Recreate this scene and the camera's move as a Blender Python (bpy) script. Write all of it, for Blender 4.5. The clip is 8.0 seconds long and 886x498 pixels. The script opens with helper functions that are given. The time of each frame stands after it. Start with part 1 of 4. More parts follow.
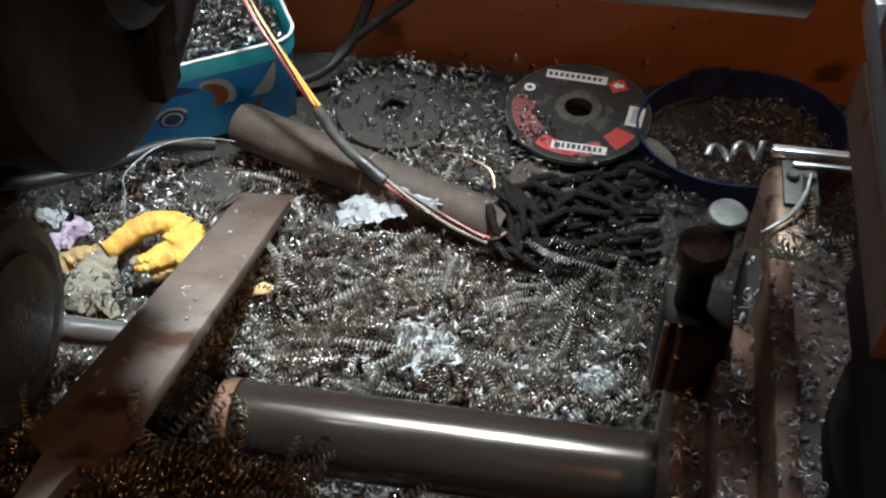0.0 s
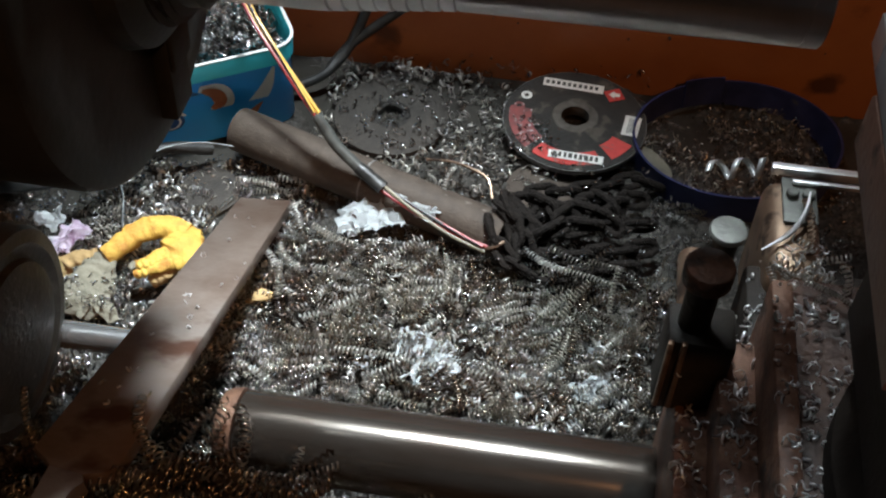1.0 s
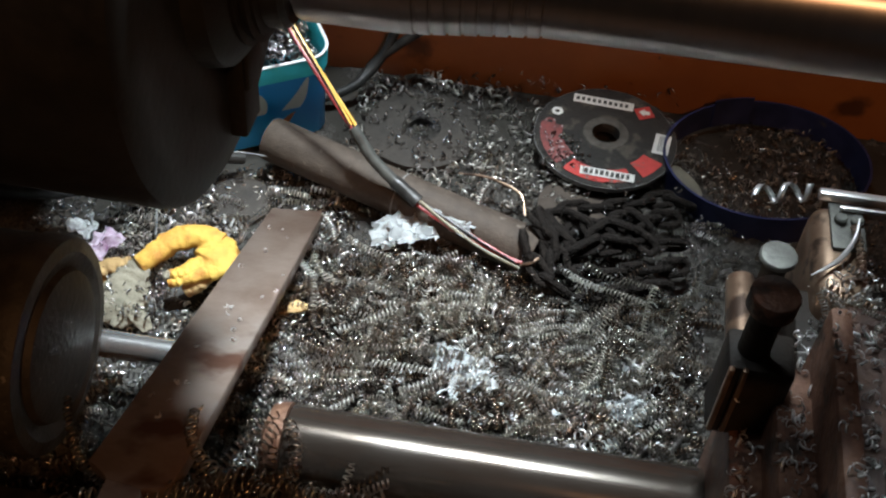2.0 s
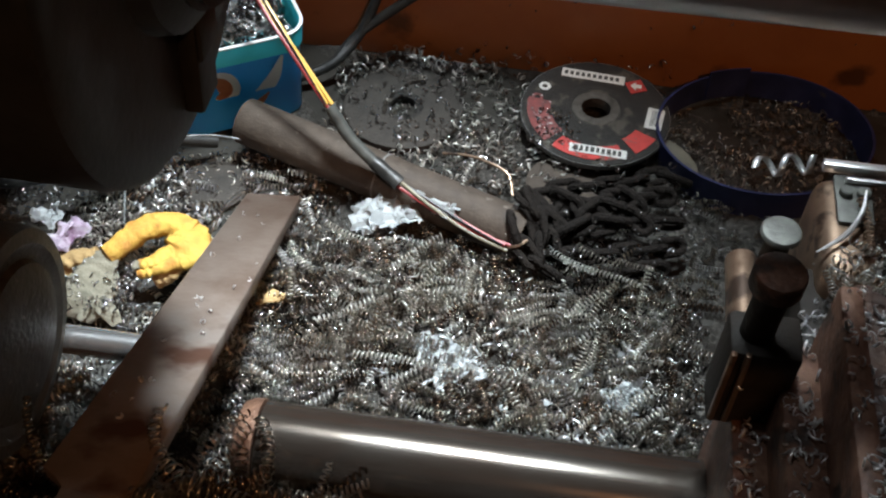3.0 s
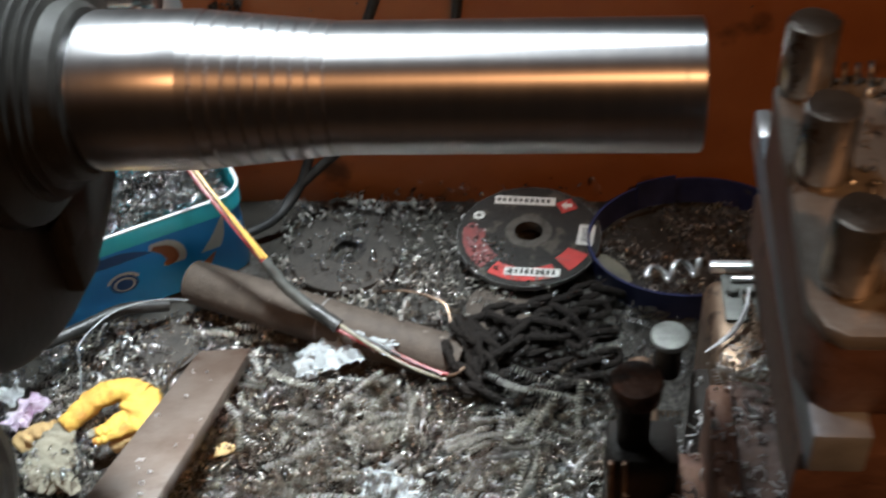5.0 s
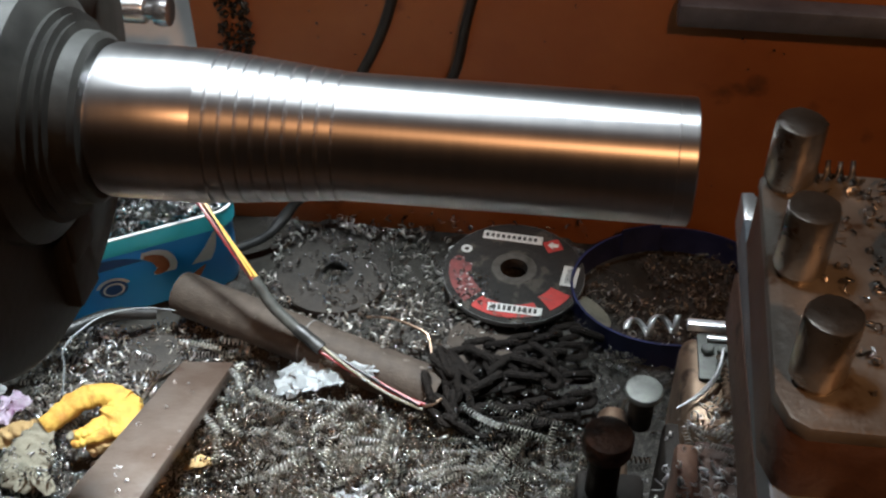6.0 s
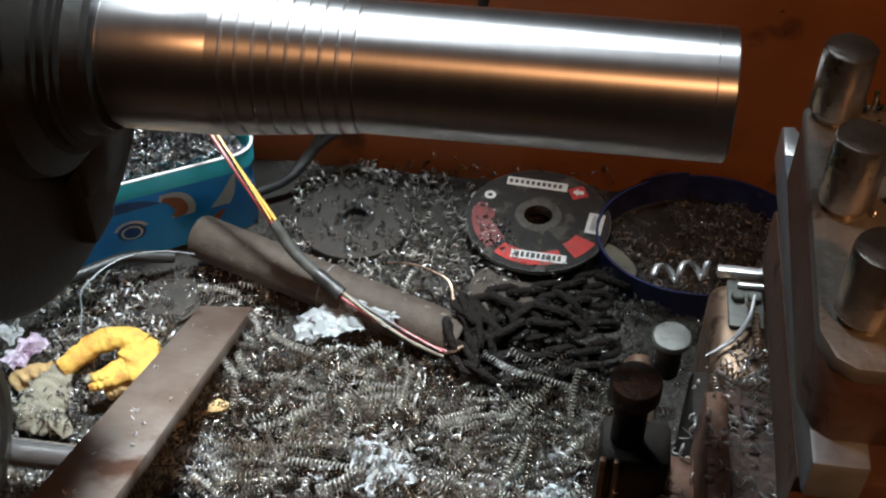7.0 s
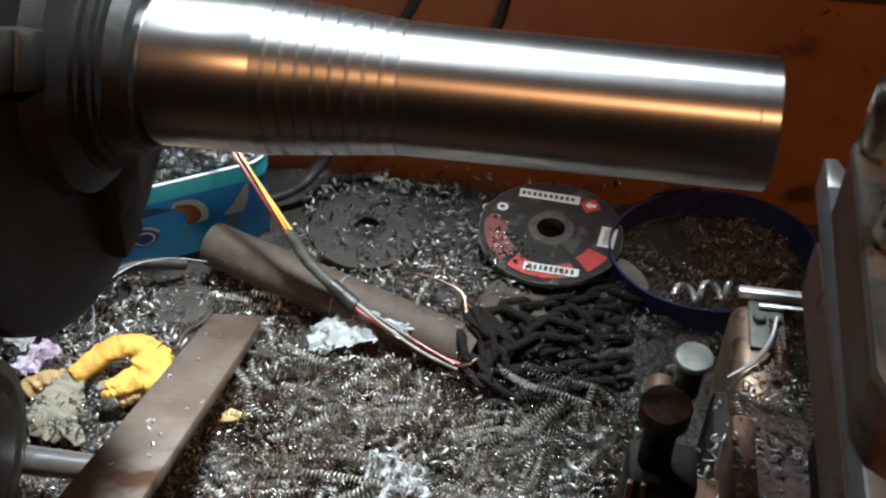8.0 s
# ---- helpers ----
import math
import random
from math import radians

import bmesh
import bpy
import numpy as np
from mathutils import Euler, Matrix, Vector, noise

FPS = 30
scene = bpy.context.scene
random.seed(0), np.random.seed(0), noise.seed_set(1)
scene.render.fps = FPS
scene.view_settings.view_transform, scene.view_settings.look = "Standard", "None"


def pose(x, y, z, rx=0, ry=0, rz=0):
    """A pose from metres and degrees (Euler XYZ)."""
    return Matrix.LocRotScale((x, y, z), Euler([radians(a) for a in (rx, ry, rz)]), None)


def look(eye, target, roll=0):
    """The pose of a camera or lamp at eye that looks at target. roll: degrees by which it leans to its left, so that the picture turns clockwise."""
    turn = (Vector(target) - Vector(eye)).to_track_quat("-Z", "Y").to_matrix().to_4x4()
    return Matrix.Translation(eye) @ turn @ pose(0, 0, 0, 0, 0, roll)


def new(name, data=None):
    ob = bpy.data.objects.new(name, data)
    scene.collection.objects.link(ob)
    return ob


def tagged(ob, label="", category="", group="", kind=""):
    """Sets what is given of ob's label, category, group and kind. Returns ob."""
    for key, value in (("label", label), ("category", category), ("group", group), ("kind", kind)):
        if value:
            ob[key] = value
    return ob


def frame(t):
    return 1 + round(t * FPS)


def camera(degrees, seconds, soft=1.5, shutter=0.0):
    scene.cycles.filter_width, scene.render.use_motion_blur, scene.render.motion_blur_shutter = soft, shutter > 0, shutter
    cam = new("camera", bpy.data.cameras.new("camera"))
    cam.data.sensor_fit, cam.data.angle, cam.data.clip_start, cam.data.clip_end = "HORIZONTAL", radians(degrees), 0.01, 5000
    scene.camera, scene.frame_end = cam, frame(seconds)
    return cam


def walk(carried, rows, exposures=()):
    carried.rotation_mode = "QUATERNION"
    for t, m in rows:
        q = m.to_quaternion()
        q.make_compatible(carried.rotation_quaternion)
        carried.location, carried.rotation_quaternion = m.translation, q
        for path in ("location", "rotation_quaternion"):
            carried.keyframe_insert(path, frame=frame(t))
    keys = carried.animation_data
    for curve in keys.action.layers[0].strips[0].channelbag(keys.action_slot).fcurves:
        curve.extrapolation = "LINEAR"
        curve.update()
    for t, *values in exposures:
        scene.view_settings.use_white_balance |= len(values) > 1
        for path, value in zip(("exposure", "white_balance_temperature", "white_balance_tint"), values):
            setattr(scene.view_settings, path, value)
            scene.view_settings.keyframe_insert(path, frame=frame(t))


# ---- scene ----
cam = camera(42.0, 8.0, soft=2.2, shutter=0.35)
# seconds, eye (metres), yaw, pitch, roll (degrees)
PATH = [
    (0, 0.0028, -0.6949, 0.6252, 9.24, -49.18, -0.44),
    (0.5, -0.0279, -0.6913, 0.6307, 7.63, -49.81, 1.21),
    (1, -0.0110, -0.6911, 0.6372, 7.70, -49.62, 1.37),
    (1.5, -0.0132, -0.6915, 0.6345, 7.69, -49.25, 1.27),
    (1.7, -0.0529, -0.6932, 0.6430, 6.32, -49.54, 3.91),
    (2.8, -0.0387, -0.6743, 0.6330, 5.87, -48.88, 2.51),
    (3, -0.0449, -0.6657, 0.6107, 5.84, -50.09, 2.83),
    (3.2, -0.0481, -0.6564, 0.6134, 6.35, -50.15, 2.12),
    (3.5, -0.0641, -0.6541, 0.6285, 4.95, -48.99, 3.52),
    (3.8, -0.0641, -0.6574, 0.6309, 2.56, -48.53, 4.06),
    (4, -0.0291, -0.6553, 0.6298, 3.02, -48.44, 2.11),
    (4.2, 0.0201, -0.6639, 0.6374, 3.95, -47.41, -0.49),
    (4.5, 0.0238, -0.6738, 0.6433, 8.18, -46.03, -3.03),
    (4.7, 0.0144, -0.6707, 0.6461, 8.92, -46.19, -2.76),
    (4.8, 0.0155, -0.6622, 0.6377, 10.00, -45.58, -4.09),
    (5, 0.0346, -0.6722, 0.6352, 8.87, -43.84, -5.89),
    (5.2, 0.0584, -0.6763, 0.6475, 6.69, -42.87, -3.86),
    (6.3, 0.0260, -0.6729, 0.6590, 8.10, -43.76, -0.05),
    (6.5, 0.0291, -0.6702, 0.6557, 8.10, -44.42, -0.30),
    (7, 0.0295, -0.6680, 0.6418, 9.10, -45.52, -0.98),
    (7.5, 0.0314, -0.6648, 0.6430, 8.47, -45.52, -0.75),
    (8, 0.0097, -0.6646, 0.6483, 8.28, -45.53, 0.52),
]
walk(cam, [(t, Matrix.Translation((x, y, z)) @ pose(0, 0, 0, 0, 0, yaw) @ pose(0, 0, 0, 90 + pitch) @ pose(0, 0, 0, 0, 0, roll))
           for t, x, y, z, yaw, pitch, roll in PATH], [(0.0, -0.25), (3.0, -0.2), (4.5, 0.0), (5.2, 0.0), (6.5, -0.25), (8.0, -0.15)])

# ---- light ----
world = bpy.data.worlds.new("world")
scene.world = world
world.use_nodes = True
world.node_tree.nodes["Background"].inputs[0].default_value = (0.7, 0.8, 1.0, 1)
world.node_tree.nodes["Background"].inputs[1].default_value = 0.045


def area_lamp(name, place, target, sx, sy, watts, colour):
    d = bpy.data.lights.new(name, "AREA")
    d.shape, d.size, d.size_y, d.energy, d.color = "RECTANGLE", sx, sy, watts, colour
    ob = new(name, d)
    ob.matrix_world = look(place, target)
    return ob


lamp = area_lamp("work_lamp", (-0.08, 0.01, 1.04), (-0.19, -0.285, 0.0), 0.15, 0.12, 3.3, (0.84, 0.94, 1.0))
lamp.data.spread = radians(43)
# unseen fill lamp added at upper left to brighten the post and bolts
area_lamp("left_fill", (-0.62, -0.20, 2.15), (-0.02, -0.25, 0.3), 0.30, 0.24, 6.4, (0.88, 0.95, 1.0))
area_lamp("warm_lamp", (0.66, -1.75, 2.05), (0.05, -0.3, 0.35), 0.12, 0.12, 16.5, (1.0, 0.47, 0.20))

# ---- materials ----


def material(name, colours, metal=0.0, rough=0.5, scale=40.0, detail=6.0, bump=0.2, bump_scale=300.0, rough_var=0.15,
             stretch=(1, 1, 1), random_mix=0.0, island=False, spots=None, spot_scale=90.0, spot_size=0.6, coat=0.0):
    """Colours blend by noise at two scales; spots adds stains of their own shape."""
    m = bpy.data.materials.new(name)
    m.use_nodes = True
    nt = m.node_tree
    nd, ln = nt.nodes, nt.links
    b = nd["Principled BSDF"]
    tc = nd.new("ShaderNodeTexCoord")
    mp = nd.new("ShaderNodeMapping")
    mp.inputs["Scale"].default_value = stretch
    ln.new(tc.outputs["Object"], mp.inputs[0])
    n1 = nd.new("ShaderNodeTexNoise")
    n1.inputs["Scale"].default_value, n1.inputs["Detail"].default_value, n1.inputs["Roughness"].default_value = scale, detail, 0.65
    ln.new(mp.outputs[0], n1.inputs["Vector"])
    fac = n1.outputs["Fac"]
    if random_mix:
        if island:
            src = nd.new("ShaderNodeNewGeometry").outputs["Random Per Island"]
        else:
            src = nd.new("ShaderNodeObjectInfo").outputs["Random"]
        mx = nd.new("ShaderNodeMix")
        mx.inputs[0].default_value = random_mix
        ln.new(fac, mx.inputs[2])
        ln.new(src, mx.inputs[3])
        fac = mx.outputs[0]
    rp = nd.new("ShaderNodeValToRGB")
    els = rp.color_ramp.elements
    lo, hi = (0.3, 0.7) if not random_mix else (0.1, 0.9)
    while len(els) < len(colours):
        els.new(0.5)
    for i, c in enumerate(colours):
        els[i].position = lo + (hi - lo) * i / max(1, len(colours) - 1)
        els[i].color = (*c, 1)
    ln.new(fac, rp.inputs[0])
    col = rp.outputs[0]
    if spots:
        n3 = nd.new("ShaderNodeTexNoise")
        n3.inputs["Scale"].default_value, n3.inputs["Detail"].default_value = spot_scale, 4
        ln.new(tc.outputs["Object"], n3.inputs["Vector"])
        mr = nd.new("ShaderNodeMapRange")
        mr.inputs[1].default_value, mr.inputs[2].default_value = spot_size, spot_size + 0.08
        ln.new(n3.outputs["Fac"], mr.inputs[0])
        mc = nd.new("ShaderNodeMix")
        mc.data_type = "RGBA"
        ln.new(mr.outputs[0], mc.inputs[0])
        ln.new(col, mc.inputs[6])
        mc.inputs[7].default_value = (*spots, 1)
        col = mc.outputs[2]
    ln.new(col, b.inputs["Base Color"])
    b.inputs["Metallic"].default_value = metal
    n2 = nd.new("ShaderNodeTexNoise")
    n2.inputs["Scale"].default_value, n2.inputs["Detail"].default_value = bump_scale, 5
    ln.new(mp.outputs[0], n2.inputs["Vector"])
    rr = nd.new("ShaderNodeMapRange")
    rr.inputs[3].default_value, rr.inputs[4].default_value = max(0.03, rough - rough_var), min(1, rough + rough_var)
    ln.new(n1.outputs["Fac"], rr.inputs[0])
    ln.new(rr.outputs[0], b.inputs["Roughness"])
    if bump:
        bp = nd.new("ShaderNodeBump")
        bp.inputs["Strength"].default_value, bp.inputs["Distance"].default_value = bump, 0.002
        ln.new(n2.outputs["Fac"], bp.inputs["Height"])
        ln.new(bp.outputs[0], b.inputs["Normal"])
    if coat:
        b.inputs["Coat Weight"].default_value, b.inputs["Coat Roughness"].default_value = coat, 0.2
    return m


M_TURNED = material("turned_steel", [(0.50, 0.50, 0.51), (0.56, 0.55, 0.55)], 1, 0.35, 30, 3, 0.0, 60, 0.03, stretch=(6, 1, 1))
tn = M_TURNED.node_tree.nodes.new("ShaderNodeTangent")
tn.direction_type, tn.axis = "RADIAL", "X"
tb = M_TURNED.node_tree.nodes["Principled BSDF"]
M_TURNED.node_tree.links.new(tn.outputs[0], tb.inputs["Tangent"])
tb.inputs["Anisotropic"].default_value, tb.inputs["Anisotropic Rotation"].default_value = 0.74, 0.25
M_SHAFT = material("ground_shaft", [(0.095, 0.062, 0.044), (0.13, 0.115, 0.10), (0.21, 0.20, 0.185)], 0.85, 0.17, 14, 8, 0.03, 200, 0.05, stretch=(0.3, 1, 1))
M_RUSTEND = material("rusty_end", [(0.07, 0.035, 0.022), (0.20, 0.105, 0.065)], 0.5, 0.55, 120, 6, 0.5, 500)
M_ROD = material("bright_rod", [(0.62, 0.62, 0.62), (0.72, 0.72, 0.72)], 0.9, 0.24, 50, 3, 0.03, 200, 0.04, stretch=(0.4, 1, 1))
M_CHUCK = material("chuck_steel", [(0.014, 0.014, 0.012), (0.035, 0.033, 0.028)], 0.5, 0.5, 30, 5, 0.12, 200, 0.12, spots=(0.02, 0.015, 0.012), spot_scale=30)
M_JAW = material("jaw_steel", [(0.012, 0.012, 0.011), (0.028, 0.028, 0.025)], 0.4, 0.55, 60, 5, 0.12, 300)
M_FLANGE = material("oily_flange", [(0.016, 0.014, 0.011), (0.045, 0.040, 0.032)], 0.2, 0.62, 60, 6, 0.4, 250, spots=(0.16, 0.15, 0.13), spot_scale=160, spot_size=0.67)
M_POST = material("post_steel", [(0.25, 0.22, 0.19), (0.42, 0.40, 0.365)], 0.5, 0.46, 45, 7, 0.18, 350, 0.14, spots=(0.16, 0.105, 0.07), spot_scale=60, spot_size=0.59)
M_POSTSIDE = material("post_side", [(0.12, 0.060, 0.042), (0.24, 0.135, 0.10)], 0.15, 0.45, 50, 6, 0.25, 350, spots=(0.06, 0.035, 0.026), spot_scale=50, spot_size=0.6)
M_BOLT = material("square_bolt_steel", [(0.36, 0.33, 0.29), (0.62, 0.60, 0.56)], 0.95, 0.30, 60, 6, 0.15, 350, 0.12, spots=(0.20, 0.12, 0.07), spot_scale=110, spot_size=0.6)
M_TOOL = material("tool_shank_steel", [(0.22, 0.25, 0.29), (0.38, 0.42, 0.46)], 0.4, 0.42, 60, 6, 0.1, 300)
M_RUST = material("rusty_iron", [(0.040, 0.019, 0.012), (0.115, 0.054, 0.034), (0.20, 0.11, 0.07)], 0.2, 0.55, 60, 7, 0.5, 260, 0.15, spots=(0.03, 0.02, 0.016), spot_scale=50, spot_size=0.57)
# darker than rusty_iron, used on the slide top alone
M_DARKRUST = material("dark_brown_iron", [(0.014, 0.008, 0.006), (0.045, 0.022, 0.015), (0.085, 0.045, 0.030)], 0.2, 0.5, 55, 7, 0.5, 260, 0.15)
M_DARK = material("oily_black_iron", [(0.008, 0.0065, 0.0055), (0.026, 0.02, 0.016)], 0.0, 0.62, 40, 6, 0.3, 250)
M_COPPER = material("coppery_casting", [(0.20, 0.13, 0.09), (0.42, 0.30, 0.215)], 0.85, 0.38, 45, 7, 0.08, 250, spots=(0.10, 0.07, 0.055), spot_scale=50, spot_size=0.57)
M_GREYTOP = material("greasy_grey_top", [(0.075, 0.075, 0.068), (0.17, 0.175, 0.16)], 0.4, 0.55, 90, 6, 0.3, 300)
M_BAR = material("brown_flat_bar", [(0.13, 0.082, 0.060), (0.22, 0.17, 0.14), (0.30, 0.265, 0.24)], 0.55, 0.42, 11, 8, 0.14, 250, 0.16, spots=(0.10, 0.05, 0.034), spot_scale=17, spot_size=0.57)
M_PIPE = material("scaly_pipe", [(0.045, 0.035, 0.028), (0.090, 0.071, 0.057)], 0.0, 0.65, 60, 7, 0.3, 400, spots=(0.15, 0.13, 0.11), spot_scale=150, spot_size=0.66)
M_WALL = material("orange_paint", [(0.30, 0.105, 0.035), (0.40, 0.155, 0.05)], 0.0, 0.42, 9, 7, 0.12, 160, 0.12, spots=(0.11, 0.045, 0.02), spot_scale=16, spot_size=0.63)
M_TRAY = material("oily_tray", [(0.016, 0.015, 0.012), (0.045, 0.041, 0.034)], 0.2, 0.45, 30, 7, 0.25, 250, spots=(0.02, 0.018, 0.014), spot_scale=22)
M_HEAP = material("packed_chips", [(0.010, 0.009, 0.008), (0.036, 0.032, 0.027), (0.13, 0.12, 0.105)], 0.35, 0.5, 380, 5, 0.9, 600, 0.2)
M_COIL = material("steel_coils", [(0.16, 0.105, 0.07), (0.34, 0.29, 0.235), (0.50, 0.49, 0.46), (0.22, 0.165, 0.12), (0.66, 0.66, 0.65)], 1, 0.28, 25, 3, 0.0, 300, 0.12, random_mix=0.85, island=True)
M_CHIP = material("steel_chips", [(0.20, 0.17, 0.14), (0.42, 0.42, 0.41), (0.66, 0.68, 0.70)], 1, 0.25, 25, 3, 0.0, 300, 0.12, random_mix=0.85, island=True)
M_PALECOIL = material("pale_coil", [(0.30, 0.275, 0.225), (0.48, 0.455, 0.40), (0.60, 0.59, 0.56)], 0.85, 0.38, 40, 4, 0.0, 300, 0.1, random_mix=0.75)
M_BRIGHT = material("bright_shaving", [(0.7, 0.7, 0.7), (0.85, 0.85, 0.86)], 0.8, 0.32, 60, 3, 0.05, 300, 0.05)
M_DISC = material("abrasive_black", [(0.010, 0.009, 0.008), (0.030, 0.026, 0.022)], 0, 0.78, 160, 7, 0.7, 900, spots=(0.070, 0.060, 0.048), spot_scale=70, spot_size=0.57)
M_OLD = material("old_abrasive", [(0.020, 0.017, 0.014), (0.048, 0.041, 0.034)], 0, 0.8, 45, 7, 0.5, 500, spots=(0.09, 0.08, 0.07), spot_scale=170, spot_size=0.66)
M_DISCEDGE = material("disc_edge", [(0.10, 0.10, 0.095), (0.24, 0.23, 0.22)], 0, 0.8, 300, 4, 0.5, 900)
M_HUB = material("hub_steel", [(0.05, 0.045, 0.038), (0.13, 0.12, 0.105)], 0.6, 0.5, 120, 5, 0.2, 400)
M_RED = material("red_label", [(0.36, 0.030, 0.026), (0.52, 0.050, 0.042)], 0, 0.55, 120, 6, 0.15, 400, spots=(0.16, 0.08, 0.065), spot_scale=110, spot_size=0.57)
M_REDDUST = material("dusty_red_label", [(0.08, 0.03, 0.03), (0.25, 0.05, 0.045)], 0, 0.6, 160, 6, 0.2, 400, spots=(0.4, 0.37, 0.36), spot_scale=260, spot_size=0.6)
M_WHITE = material("white_label", [(0.52, 0.52, 0.49), (0.70, 0.70, 0.66)], 0, 0.6, 100, 5, 0.1, 400, spots=(0.3, 0.28, 0.25), spot_scale=120, spot_size=0.64)
M_INK = material("ink", [(0.03, 0.03, 0.03), (0.06, 0.055, 0.05)], 0, 0.6, 200, 3, 0)
M_TUB = material("blue_tub", [(0.010, 0.290, 0.840), (0.018, 0.370, 0.880)], 0, 0.35, 12, 4, 0.05, 120)
M_TURQ = material("turquoise_plastic", [(0.03, 0.64, 0.80), (0.05, 0.72, 0.86)], 0, 0.35, 20, 4, 0.05, 120)
M_TUBDARK = material("deep_blue_print", [(0.01, 0.07, 0.24), (0.015, 0.09, 0.3)], 0, 0.35, 20, 3, 0.02, 120)
M_TUBWHITE = material("white_print", [(0.62, 0.66, 0.66), (0.75, 0.78, 0.78)], 0, 0.35, 30, 4, 0.02, 120)
M_TUBBROWN = material("brown_print", [(0.28, 0.09, 0.035), (0.42, 0.15, 0.06)], 0, 0.35, 60, 4, 0.02, 120)
M_NAVY = material("navy_band", [(0.012, 0.018, 0.065), (0.03, 0.04, 0.13)], 0.2, 0.42, 40, 5, 0.1, 200, spots=(0.06, 0.06, 0.07), spot_scale=70, spot_size=0.66)
M_CHAIN = material("greasy_chain", [(0.004, 0.003, 0.0025), (0.016, 0.012, 0.0095)], 0.0, 0.85, 220, 7, 1.0, 420)
for m in (M_CHAIN, M_PIPE, M_DARK):
    m.node_tree.nodes["Principled BSDF"].inputs["Specular IOR Level"].default_value = 0.2
M_GLOVE = material("yellow_glove", [(0.40, 0.20, 0.03), (0.62, 0.42, 0.08)], 0, 0.8, 40, 6, 0.5, 420, 0.1, spots=(0.40, 0.19, 0.035), spot_scale=70, spot_size=0.56)
M_CUFF = material("dirty_cotton", [(0.10, 0.095, 0.07), (0.22, 0.20, 0.15)], 0, 0.85, 60, 6, 0.6, 500, 0.08)
M_FOLD = material("brown_cloth", [(0.26, 0.17, 0.07), (0.4, 0.27, 0.12)], 0, 0.85, 70, 6, 0.6, 500, 0.08)
M_BLACK = material("black_sheath", [(0.012, 0.012, 0.012), (0.03, 0.03, 0.028)], 0, 0.42, 80, 5, 0.15, 300)
M_GREYSHEATH = material("grey_black_sheath", [(0.03, 0.032, 0.03), (0.075, 0.078, 0.07)], 0, 0.5, 80, 5, 0.2, 300)
M_WYEL = material("yellow_insulation", [(0.55, 0.30, 0.05), (0.68, 0.40, 0.08)], 0, 0.4, 60, 4, 0.05, 200)
M_WRED = material("red_insulation", [(0.20, 0.02, 0.02), (0.32, 0.035, 0.035)], 0, 0.4, 60, 4, 0.05, 200)
M_WWHITE = material("cream_insulation", [(0.10, 0.085, 0.055), (0.22, 0.19, 0.12)], 0, 0.5, 60, 4, 0.05, 200)
M_WIRE = material("dull_wire", [(0.10, 0.105, 0.105), (0.22, 0.23, 0.23)], 0.5, 0.45, 60, 4, 0.05, 200)
# white of the paper, and of the flakes that imitate glaring shavings
M_PAPERGLINT = material("paper_and_glint_white", [(0.44, 0.47, 0.48), (0.62, 0.65, 0.66)], 0, 0.7, 60, 5, 0.3, 300, spots=(0.35, 0.35, 0.34), spot_scale=120, spot_size=0.62)
M_LILAC = material("printed_wrapper", [(0.25, 0.12, 0.22), (0.6, 0.5, 0.62), (0.72, 0.72, 0.74)], 0, 0.4, 70, 3, 0.1, 200)
M_ROOM = material("workshop_plaster", [(0.22, 0.21, 0.20), (0.32, 0.31, 0.29)], 0, 0.85, 3, 5, 0.2, 60)
M_LEDGE = material("grey_rail", [(0.10, 0.11, 0.13), (0.20, 0.21, 0.24)], 0.4, 0.45, 30, 5, 0.1, 200)
M_BLACKGOO = material("black_grease", [(0.008, 0.008, 0.007), (0.03, 0.027, 0.022)], 0, 0.35, 90, 5, 0.6, 250)

# ---- builders ----


def mesh_object(name, bm, mat, smooth=True):
    me = bpy.data.meshes.new(name)
    bm.normal_update()
    bm.to_mesh(me)
    bm.free()
    if smooth:
        me.polygons.foreach_set("use_smooth", [True] * len(me.polygons))
        me.set_sharp_from_angle(angle=radians(38))
    me.materials.append(mat)
    return new(name, me)


def thing(name, place, label, category, group="", kind=""):
    ob = new(name)
    ob.location = place
    ob.empty_display_size = 0.01
    return tagged(ob, label, category, group, kind)


def origin(ob):
    return (origin(ob.parent) if ob.parent else Vector((0, 0, 0))) + Vector(ob.location)


def part(name, bm, mat, parent, label="", smooth=True):
    """One mesh, given in world places, under a thing or a part."""
    at = origin(parent)
    bmesh.ops.translate(bm, vec=-at, verts=bm.verts)
    ob = mesh_object(name, bm, mat, smooth)
    ob.parent = parent
    if label:
        ob["label"] = label
    return ob


def solid(name, bm, mat, label, category, group="", kind="", smooth=True):
    return tagged(mesh_object(name, bm, mat, smooth), label, category, group, kind)


def box(x0, x1, y0, y1, z0, z1, bevel=0.0, segs=2, bm=None):
    own = bmesh.new()
    bmesh.ops.create_cube(own, size=1)
    for v in own.verts:
        v.co = Vector(((x0 + x1) / 2 + v.co.x * (x1 - x0), (y0 + y1) / 2 + v.co.y * (y1 - y0), (z0 + z1) / 2 + v.co.z * (z1 - z0)))
    if bevel:
        bmesh.ops.bevel(own, geom=own.edges[:], offset=bevel, segments=segs, affect="EDGES", profile=0.5)
    if bm is None:
        return own
    me = bpy.data.meshes.new("t")
    own.to_mesh(me)
    own.free()
    bm.from_mesh(me)
    bpy.data.meshes.remove(me)
    return bm


